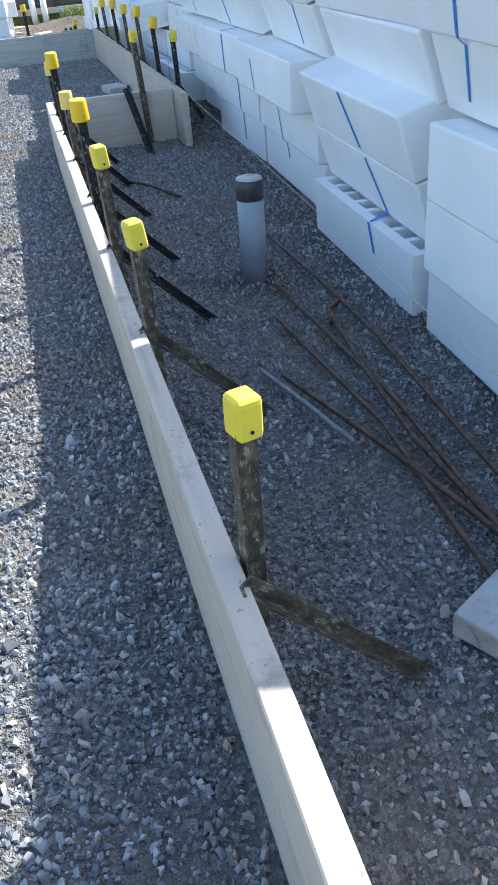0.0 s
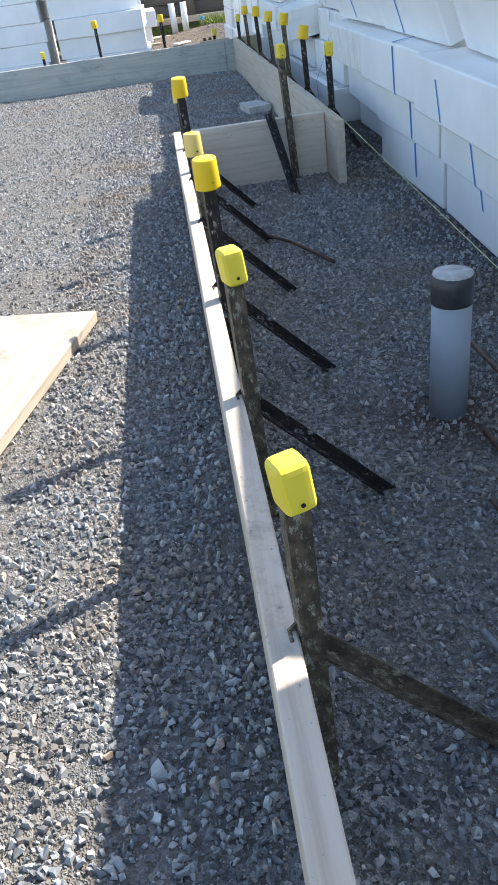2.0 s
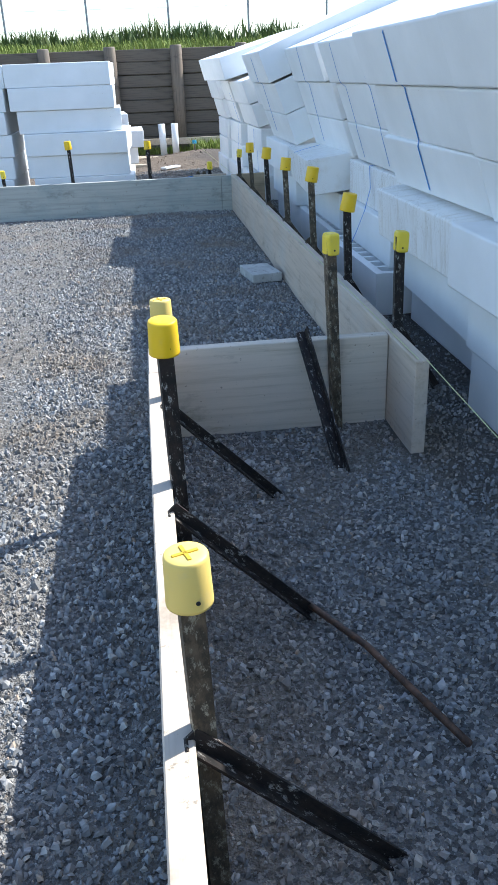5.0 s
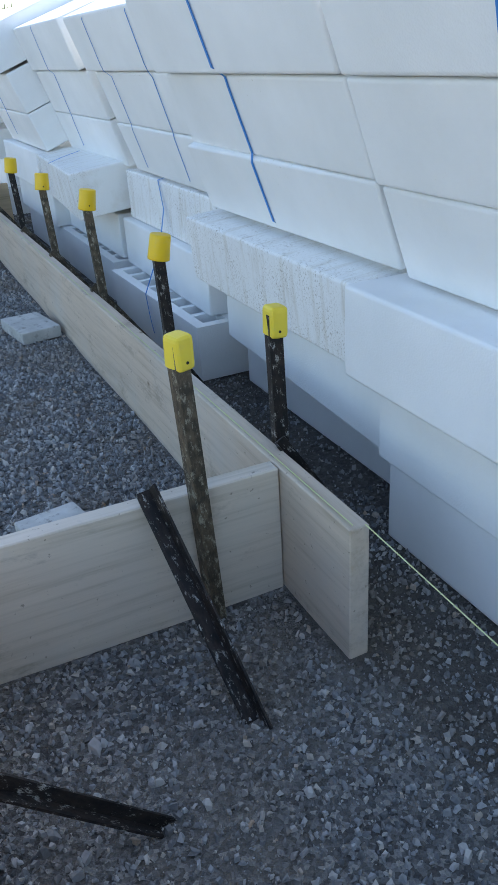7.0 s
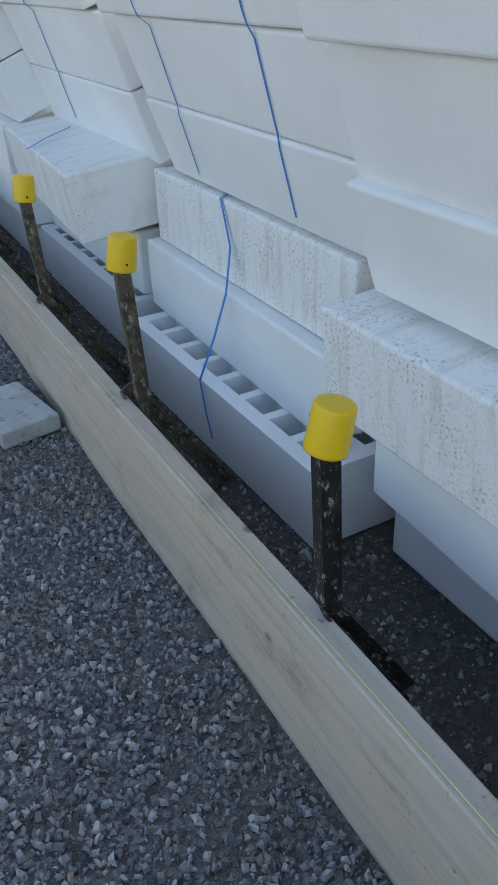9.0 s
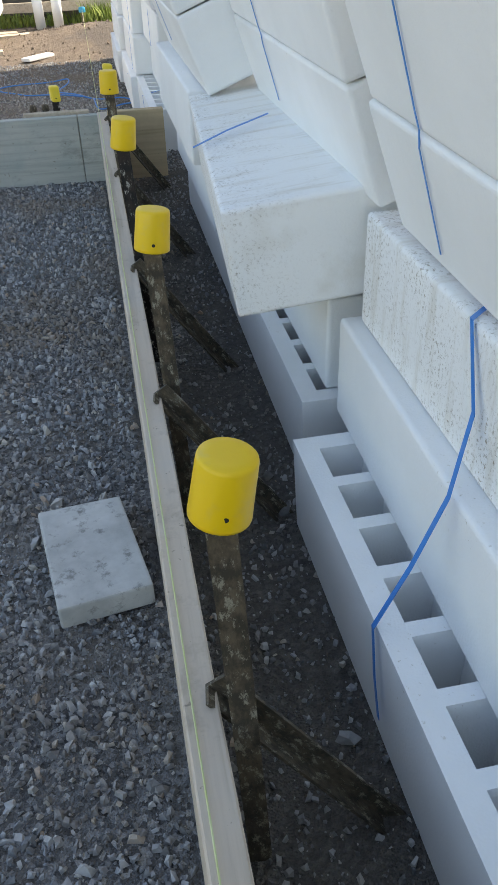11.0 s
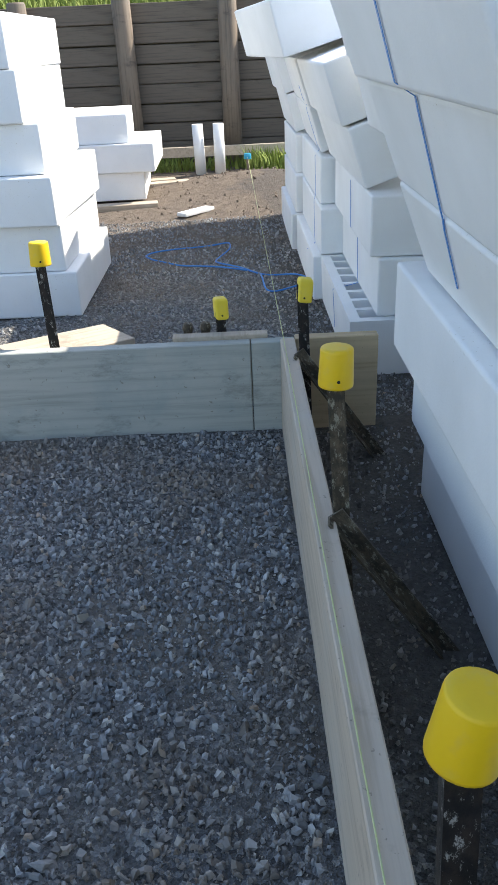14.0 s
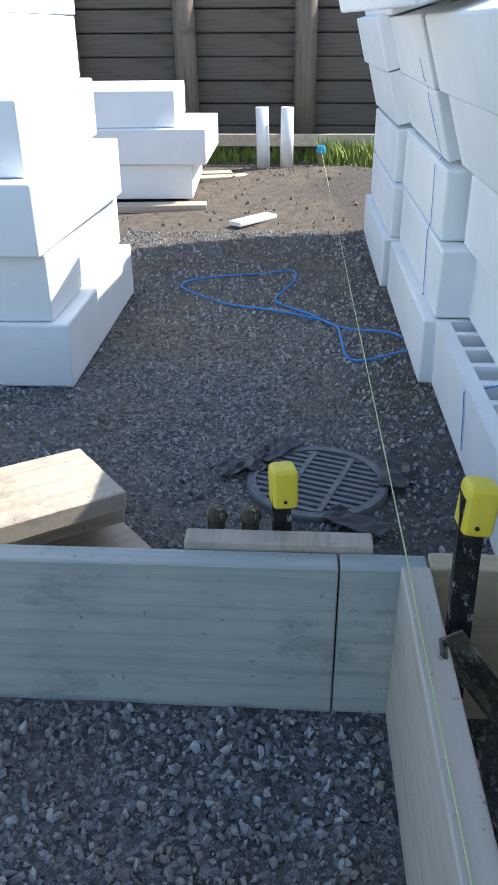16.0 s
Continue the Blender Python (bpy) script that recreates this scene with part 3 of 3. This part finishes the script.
for s, (sx, sy, n) in enumerate(((-3.35, 6.7, 6), (-4.7, 6.6, 6), (-6.1, 6.6, 6))):
    for k in range(n):
        pod(sx + 0.02 * (k % 3), sy + 0.02 * (k % 2), k * (PH + 0.002), yaw=(k % 3) - 1, label="white foam pod in a free-standing stack", group="foam pods in the far stack")
for k, (dx, yaw) in enumerate(((0, 3), (0.10, 1), (-0.10, 4))):
    pod(-1.99 + dx, 9.7, 0.05 + k * (PH + 0.002), yaw=yaw, label="white foam pod in a low stack on timber planks", group="foam pods by the wall")


def bm_plank(l, w, h):
    return bm_box(-w / 2, w / 2, 0, l, 0, h, 0.003, 1)


def plank(x, y, z, yaw, l, w, h, mat=None, label="pale sawn timber plank lying on the ground", pitch=0.0):
    bm = bm_plank(l, w, h)
    ob = part("timber_plank", bm, mat or PALE)
    ob.matrix_world = pose(x, y, z, pitch, 0, yaw)
    return tagged(ob, label, "plank")


plank(-2.0, 9.52, 0.0, -84, 1.22, 0.14, 0.046)
plank(-2.0, 10.35, 0.0, -72, 1.5, 0.14, 0.046)
plank(-1.9, 10.75, 0.0, -80, 1.2, 0.14, 0.046)
plank(-1.92, -3.36, 0.0, -14.7, 1.7, 0.45, 0.045, label="wide pale timber board lying on sunlit gravel")
plank(-0.96, 5.46, 0.20, -52, 0.45, 0.24, 0.045, label="pale timber offcut leaning on a pile behind the form board", pitch=-3)
plank(-1.15, 5.50, 0.10, -60, 0.62, 0.24, 0.045, label="pale timber offcut in a pile behind the form board")
plank(-1.0, 5.42, 0.0, -50, 0.56, 0.24, 0.045, label="pale timber offcut in a pile behind the form board")
plank(-1.5, 5.45, 0.05, -75, 0.6, 0.24, 0.045, label="pale timber offcut in a pile behind the form board")


# ---- blue straps ----
def strap(points, width=0.012, across=(0, 1, 0), name="packing_strap", label="thin blue plastic packing strap hanging down the foam pods"):
    ob = part(name, bm_ribbon(points, width, across), BLUE)
    return tagged(ob, label, "strap", "blue packing straps")


def draped(y0, z0, y1, z1, width=0.012, start=-0.2, n=26):
    """A strap hanging against the stack from (y0, z0) down to (y1, z1)."""
    bpy.context.view_layer.update()
    dg = bpy.context.evaluated_depsgraph_get()
    pts = []
    for k in range(n + 1):
        t = k / n
        y, z = y0 + (y1 - y0) * t, z0 + (z1 - z0) * t
        hit, p, nrm, _, ob, _ = scene.ray_cast(dg, (start, y, z), (1, 0, 0))
        if hit and p.x < 1.2:
            pts.append((p.x - 0.004, y, z))
    # straighten: a taut strap bridges the hollows
    out = [pts[0]]
    for p in pts[1:]:
        q = out[-1]
        out.append((min(p[0], q[0] + 0.05), p[1], p[2]))
    strap(out, width)


draped(-0.46, 1.34, -0.36, 0.70)
draped(0.70, 1.34, 0.72, 0.69)
draped(1.50, 1.34, 1.62, 0.72, 0.005)
draped(2.05, 1.34, 2.15, 0.72, 0.004)
draped(3.05, 1.34, 3.2, 0.74, 0.006)
draped(-2.84, 0.66, -3.10, 0.12, 0.016)
draped(-1.36, 0.62, -1.60, 0.14, 0.010)
draped(-0.55, 0.67, -0.64, 0.06, 0.016)
strap([(0.53, 2.06, 0.686), (0.460, 2.00, 0.686), (0.452, 1.94, 0.57), (0.412, 1.90, 0.458), (0.362, 1.89, 0.34), (0.309, 1.885, 0.229), (0.309, 1.86, 0.14), (0.314, 1.84, 0.06)], 0.010)
draped(-2.05, 1.34, -1.9, 0.72, 0.010)
draped(-3.9, 1.30, -3.7, 0.74, 0.012)
draped(6.3, 0.66, 6.2, 0.04, 0.008, 0.13)
draped(7.2, 1.0, 7.05, 0.2, 0.008)
draped(4.05, 1.3, 4.3, 0.75, 0.010)
strap([(0.205, 3.00, 0.690), (0.30, 3.08, 0.704), (0.42, 3.16, 0.719)], 0.010)
strap([(0.245, -0.54, 0.686), (0.30, -0.51, 0.688), (0.38, -0.47, 0.688)], 0.016)
tagged(part("bottle_cap", bm_lathe([(0.035, 0.0), (0.036, 0.05), (0.03, 0.06)], 16), ORANGE), "small orange plastic cap on the ground by the pods", "cap").matrix_world = pose(0.56, 5.28, 0.0)


# ---- pipe, rods, loose things ----
e = thing("drain_pipe", "grey plastic drain pipe standing in gravel with taped top", "pipe", at=pose(-0.238, -2.82, 0, 0, 1, 0))
part("tube", bm_lathe([(0.052, -0.05), (0.052, 0.36), (0.048, 0.36), (0.048, 0.33)], 28), PIPE, e, "grey plastic tube", True)
part("tape_band", bm_lathe([(0.0535, 0.315), (0.055, 0.32), (0.0545, 0.34), (0.0555, 0.36), (0.054, 0.388), (0.050, 0.392)], 28), TAPE, e, "black tape", True)
part("end_cover", bm_lathe([(0.052, 0.388), (0.050, 0.397), (0.03, 0.401), (0.008, 0.399)], 20), CLEAR, e, "milky crumpled plastic film", True)


def rod(points, r, mat, label):
    ob = part("steel_rod", bm_tube(points, r, 8), mat, None, "", True)
    return tagged(ob, label, "rod", "steel rods on the ground")


RL = "rusty reinforcing rod lying on gravel"
rod([(-0.06, -2.33, 0.022), (-0.03, -3.0, 0.022), (-0.03, -3.6, 0.03), (-0.06, -4.28, 0.022), (-0.09, -5.2, 0.022)], 0.0085, REBAR, RL)
rod([(-0.20, -3.0, 0.022), (-0.17, -3.5, 0.022), (-0.15, -4.0, 0.03), (-0.17, -4.5, 0.03), (-0.2, -5.3, 0.022)], 0.0085, REBAR, RL)
rod([(-0.29, -3.28, 0.022), (-0.26, -3.7, 0.022), (-0.235, -4.1, 0.03), (-0.26, -4.62, 0.022), (-0.29, -5.3, 0.022)], 0.0085, REBAR, RL)
rod([(-0.10, -3.30, 0.022), (-0.16, -3.8, 0.03), (-0.19, -4.2, 0.03), (-0.16, -4.9, 0.022)], 0.0085, REBAR, RL)
rod([(0.0, -3.22, 0.022), (-0.10, -3.31, 0.022), (-0.13, -3.42, 0.022)], 0.0085, REBAR, "short bent reinforcing rod lying on gravel")
rod([(-0.40, -3.72, 0.022), (-0.28, -4.2, 0.03), (-0.20, -4.55, 0.03), (-0.1, -5.1, 0.022)], 0.0085, REBAR, RL)
rod([(-0.455, -3.66, 0.022), (-0.395, -3.9, 0.022), (-0.34, -4.15, 0.022)], 0.008, GREYROD, "short grey rod lying on gravel")
rod([(-0.555, -1.03, 0.022), (-0.42, -1.28, 0.03), (-0.30, -1.58, 0.022)], 0.008, REBAR, RL)


def slab(x, y, yaw, w, d, h, label):
    bm = bm_box(-w / 2, w / 2, -d / 2, d / 2, 0, h, 0.006, 2)
    for v in bm.verts:
        v.co += Vector((1, 1, 0.4)) * 0.004 * noise.noise(v.co * 17)
    ob = part("concrete_slab", bm, CONCRETE)
    ob.matrix_world = pose(x, y, 0.0, 0, 0, yaw)
    return tagged(ob, label, "paver", "loose concrete pavers")


slab(-0.138, 2.37, 9, 0.19, 0.31, 0.055, "grey concrete paver lying on gravel inside the formwork")
slab(-0.44, 0.45, 11, 0.18, 0.25, 0.05, "pale concrete paver lying behind the step board")
slab(-0.29, -4.82, 30, 0.22, 0.10, 0.06, "pale concrete offcut lying on gravel")

# string line from the board end
tagged(part("string_line", bm_tube([(0.03, -7.3, 0.05), (0.035, -0.3, H + 0.003)], 0.0014, 5), STRING), "thin pale builder's string line", "string")
tagged(part("string_line", bm_tube([(0.012, -0.29, H + 0.003), (0.010, 5.3, H + 0.004), (0.0, 10.75, 0.24)], 0.0014, 5), STRING), "thin pale builder's string line along the board top", "string")
e = thing("survey_peg", "thin peg with a blue top holding the string line", "peg", at=pose(0.0, 10.75, 0.1))
part("post", bm_box(-0.012, 0.012, -0.012, 0.012, -0.2, 0.14, 0.002, 1), POSTWOOD, e)
part("cap", bm_lathe([(0.035, 0.12), (0.036, 0.15), (0.03, 0.17)], 14), plastic_material("cyan_plastic", (0.02, 0.30, 0.48)), e, "blue plastic cap")


# ---- drain cover ----
def drain_cover(x, y):
    e = thing("drain_cover", "round cast-iron slotted drain cover set in gravel", "drain cover", at=pose(x, y, 0.012))
    part("ring", bm_lathe([(0.19, -0.03), (0.19, 0.0), (0.187, 0.006), (0.165, 0.006), (0.163, -0.01)], 40), IRON, e)
    # no real depth here: a black disc paints the shade below the bars
    part("pit_shade", bm_lathe([(0.163, -0.012), (0.163, -0.010)], 40), SHADE_BLACK, e, "flat black disc in place of shade under the grate")
    for k in range(12):
        yy = -0.143 + 0.026 * k
        half = math.sqrt(max(0.0, 0.164 ** 2 - yy * yy))
        part("grate_bar", bm_box(-half, half, yy - 0.0075, yy + 0.0075, -0.008, 0.003, 0.001, 1), IRON, e)
    for xx in (-0.055, 0.055):
        part("cross_rib", bm_box(xx - 0.008, xx + 0.008, -0.15, 0.15, -0.006, 0.0055, 0.001, 1), IRON, e)
    e.rotation_euler = (0, 0, radians(-20))


drain_cover(-0.11, 6.06)
for k, (x, y, r) in enumerate(((-0.30, 6.12, 20), (-0.02, 5.85, -30), (0.10, 6.1, 80), (-0.22, 6.22, 50))):
    bm = bmesh.new()
    bmesh.ops.create_grid(bm, x_segments=8, y_segments=4, size=0.5)
    for v in bm.verts:
        v.co = Vector((v.co.x * 0.16, v.co.y * 0.07, 0.025 + 0.02 * noise.noise((v.co.x * 4, v.co.y * 4, k))))
    ex = bmesh.ops.extrude_face_region(bm, geom=bm.faces[:])
    bmesh.ops.translate(bm, vec=(0, 0, -0.002), verts=[v for v in ex["geom"] if isinstance(v, bmesh.types.BMVert)])
    ob = part("film_scrap", bm, BLACKFILM)
    ob.matrix_world = pose(x, y, 0, 0, 0, r)
    tagged(ob, "crumpled scrap of black plastic film by the drain cover", "plastic film")
for x in (-0.31, -0.25):
    e = thing("steel_stub", "short rusty steel stake stub behind the far board", "stake stub", at=pose(x, 5.39, 0))
    part("post", bm_prism([(-0.015, -0.015), (0.015, -0.015), (0.015, -0.01), (-0.01, -0.01), (-0.01, 0.015), (-0.015, 0.015)], -0.05, 0.335), RUSTY, e)
    part("head", bm_lathe([(0.016, 0.32), (0.02, 0.33), (0.016, 0.35), (0.008, 0.355)], 10), RUSTY, e)

# blue strap lying in loops
loop = []
KNOTS = [(-0.72, 7.86), (-0.55, 8.02), (-0.24, 8.14), (-0.18, 7.98), (-0.27, 7.66), (-0.10, 7.42), (0.05, 7.30), (0.22, 7.22), (0.28, 7.10), (0.18, 6.99), (0.03, 6.97), (0.0, 7.20), (-0.02, 7.36), (-0.20, 7.45), (-0.50, 7.62)]
for k in range(len(KNOTS) * 6 + 1):
    i, f = divmod(k / 6, 1.0)
    p = [Vector(KNOTS[(int(i) + d) % len(KNOTS)]) for d in (-1, 0, 1, 2)]
    q = 0.5 * (2 * p[1] + (p[2] - p[0]) * f + (2 * p[0] - 5 * p[1] + 4 * p[2] - p[3]) * f * f + (3 * p[1] - p[0] - 3 * p[2] + p[3]) * f ** 3)
    loop.append((q.x, q.y, lift(q.x, q.y) + 0.014 + 0.008 * math.sin(k * 0.5)))
tagged(part("packing_strap", bm_tube(loop, 0.005, 6), BLUE, None, "", True), "loose loop of blue packing strap on the ground", "strap")

# white pipes by the wall
for x in (-0.475, -0.275):
    ob = part("white_pipe", bm_lathe([(0.055, -0.05), (0.055, 0.50), (0.050, 0.50), (0.050, 0.42)], 22), WHITEPVC, None, "", True)
    ob.matrix_world = pose(x, 11.35, 0, 0.5, random.uniform(-1.5, 1.5), 0)
    tagged(ob, "white plastic pipe standing upright by the wall", "pipe", "white pipes")
ob = part("white_offcut", bm_box(-0.05, 0.05, -0.17, 0.17, 0, 0.03, 0.008, 2), WHITEPVC)
ob.matrix_world = pose(-0.45, 9.22, 0.015, 0, 0, -40)
tagged(ob, "white plastic gutter offcut lying on bare earth", "offcut")


# ---- retaining wall, bank and grass ----
WY = 12.2
e = thing("retaining_wall", "weathered brown timber sleeper retaining wall", "retaining wall")
e["kind"] = "structure"
sl = {}
for row in range(8):
    for c in range(-6, 7):
        key = (row + c * 3) % 3
        if key not in sl:
            sl[key] = mesh_of("sleeper", bm_box(-0.54, 0.54, 0, 0.05, 0, 0.192 - 0.004 * key, 0.006, 1), SLEEPER)
        s = new("sleeper", sl[key])
        s.parent = e
        s.location = (0.41 + 1.083 * c, WY + 0.10 + 0.006 * ((row * 7 + c * 5) % 3), 0.06 + 0.198 * row)
posts = mesh_of("post", bm_lathe([(0.105, -0.1), (0.10, 0.8), (0.098, 1.66), (0.085, 1.68)], 18), POSTWOOD, True)
for c in range(-6, 7):
    s = new("post", posts)
    s.parent = e
    s.matrix_parent_inverse = Matrix()
    s.matrix_basis = pose(-0.13 + 1.083 * c, WY, 0, 1, 0, 50 * c)
rail = part("kicker_board", bm_box(-4, 2.5, WY - 0.62, WY - 0.57, 0.16, 0.26, 0.003, 1), PALE)
tagged(rail, "weathered horizontal timber rail behind the white pipes", "rail")
for x in (-2.2, 0.6):
    e2 = part("rail_peg", bm_box(x - 0.02, x + 0.02, WY - 0.565, WY - 0.525, -0.05, 0.27, 0.002, 1), POSTWOOD)
    tagged(e2, "short timber peg carrying the low rail", "peg")

bm = bmesh.new()
rows = []
for j in range(16):
    y = WY + 0.17 + 0.45 * j
    rows.append([bm.verts.new((-16 + 0.5 * i, y, 1.60 + min(0.14, 0.03 * j) + 0.05 * noise.noise((i * 0.5, j * 0.6, 4)))) for i in range(60)])
for a, b in zip(rows, rows[1:]):
    for k in range(59):
        bm.faces.new((a[k], a[k + 1], b[k + 1], b[k]))
front = [bm.verts.new((v.co.x, v.co.y, -0.1)) for v in rows[0]]
back = [bm.verts.new((v.co.x, v.co.y + 40, 1.9)) for v in rows[-1]]
for k in range(59):
    bm.faces.new((front[k], front[k + 1], rows[0][k + 1], rows[0][k]))
    bm.faces.new((rows[-1][k], rows[-1][k + 1], back[k + 1], back[k]))
tagged(part("bank", bm, EARTH, None, "", True), "raised earth bank held by the retaining wall", "bank", kind="structure")


def blades(name, label, category, count, x0, x1, y0, y1, base, hmin, hmax, width, mat, seed, leafy=False):
    r = np.random.default_rng(seed)
    n = count
    px, py = r.uniform(x0, x1, n), r.uniform(y0, y1, n)
    pz = np.array([base(a, b) for a, b in zip(px, py)])
    clump = np.array([0.55 + 0.9 * max(0.0, 0.5 + noise.noise((a * 1.1, b * 1.1, seed))) for a, b in zip(px, py)])
    hgt = r.uniform(hmin, hmax, n) * clump
    a = r.uniform(0, math.tau, n)
    lean = r.uniform(0.1, 0.7, n) * hgt
    w = width * r.uniform(0.6, 1.4, n)
    ca, sa = np.cos(a), np.sin(a)
    V = np.zeros((n, 5, 3))
    for k, (t, ww) in enumerate(((0, -1), (0, 1), (0.55, 1.1), (0.55, -1.1), (1.0, 0))):
        V[:, k, 0] = px + ca * lean * t * t - sa * ww * w / 2
        V[:, k, 1] = py + sa * lean * t * t + ca * ww * w / 2
        V[:, k, 2] = pz + hgt * t - 0.02
    F3 = np.concatenate([np.array([[0, 1, 2], [0, 2, 3], [3, 2, 4]])[None] + (np.arange(n) * 5)[:, None, None]]).reshape(-1, 3)
    me = bpy.data.meshes.new(name)
    me.vertices.add(n * 5)
    me.vertices.foreach_set("co", V.reshape(-1))
    me.loops.add(len(F3) * 3)
    me.loops.foreach_set("vertex_index", F3.reshape(-1).astype(np.int32))
    me.polygons.add(len(F3))
    me.polygons.foreach_set("loop_start", np.arange(0, len(F3) * 3, 3, dtype=np.int32))
    me.update()
    me.materials.append(mat)
    return tagged(new(name, me), label, category, kind="stuff")


def bank_z(x, y):
    return 1.60 + min(0.14, 0.03 * (y - WY - 0.17) / 0.45)


blades("grass", "rough sunlit green grass on the bank", "grass", 26000, -9, 6, WY + 0.12, WY + 5, bank_z, 0.05, 0.17, 0.012, GRASS, 5)
blades("weeds", "tall dark green weeds on the bank", "weeds", 9000, -9, 6, WY + 2.5, WY + 5, bank_z, 0.12, 0.42, 0.035, WEED, 6)
blades("weeds", "low green weeds at the foot of the retaining wall", "weeds", 900, 0.0, 0.55, 10.9, WY, lift, 0.04, 0.20, 0.016, GRASS, 7)
blades("weeds", "low green weeds along the retaining wall", "weeds", 1600, -3, 0.0, WY - 0.55, WY, lift, 0.04, 0.18, 0.016, GRASS, 8)
for i in range(9):
    e = thing("fence_post", "thin metal fence post on the bank", "fence post", "fence posts on the bank", at=pose(-9 + 1.8 * i, WY + 5.2, 1.7))
    part("post", bm_lathe([(0.025, 0), (0.025, 1.4), (0.01, 1.41)], 8), GALV, e)
for z in (2.2, 2.6, 3.0):
    tagged(part("fence_wire", bm_tube([(-10, WY + 5.2, z), (6, WY + 5.2, z)], 0.003, 5), GALV), "thin wire strung along the bank fence", "wire")


# ---- gravel ----
def outside_boards(x, y):
    if AX0 - 0.012 < x < AX1 + 0.012 and y < 0.05:
        return False
    if -0.012 < x < 0.06 and -0.31 < y < 5.33:
        return False
    if -0.012 < y < 0.057 and AX0 < x < 0.06:
        return False
    if 5.255 < y < 5.33:
        return False
    return (x + 0.11) ** 2 + (y - 6.06) ** 2 > 0.2 ** 2


scatter("gravel", "grey crushed stone chippings inside the formwork", 140000, -1.4, 0.0, -5.8, 5.3, 0.004, 0.025, 11, lambda x, y: outside_boards(x, y) and (x < AX0 or y > 0))
scatter("gravel", "pale crushed stone in the sunlit part of the platform", 24000, -2.9, -1.4, -3.5, 5.25, 0.006, 0.024, 17, outside_boards)
scatter("gravel", "grey crushed stone scattered over dirt beside the pipe", 52000, -0.82, 0.40, -5.8, 0.3, 0.004, 0.022, 12, outside_boards)
scatter("gravel", "sparse stones on dark soil beside the foam pods", 9000, 0.0, 0.5, 0.0, 5.6, 0.004, 0.020, 13, outside_boards)
scatter("gravel", "fine gravel behind the far form board", 30000, -1.3, 0.6, 5.3, 9.0, 0.005, 0.022, 14, outside_boards)
scatter("gravel", "larger loose stones among the gravel", 900, -1.7, 0.35, -5.6, 9.0, 0.020, 0.042, 15, outside_boards)
scatter("gravel", "earth clods and stones on the bare brown ground", 900, -1.8, 0.7, 8.6, 11.8, 0.008, 0.034, 16, outside_boards, plain("clod", (0.10, 0.075, 0.055), (0.24, 0.19, 0.15), 12))
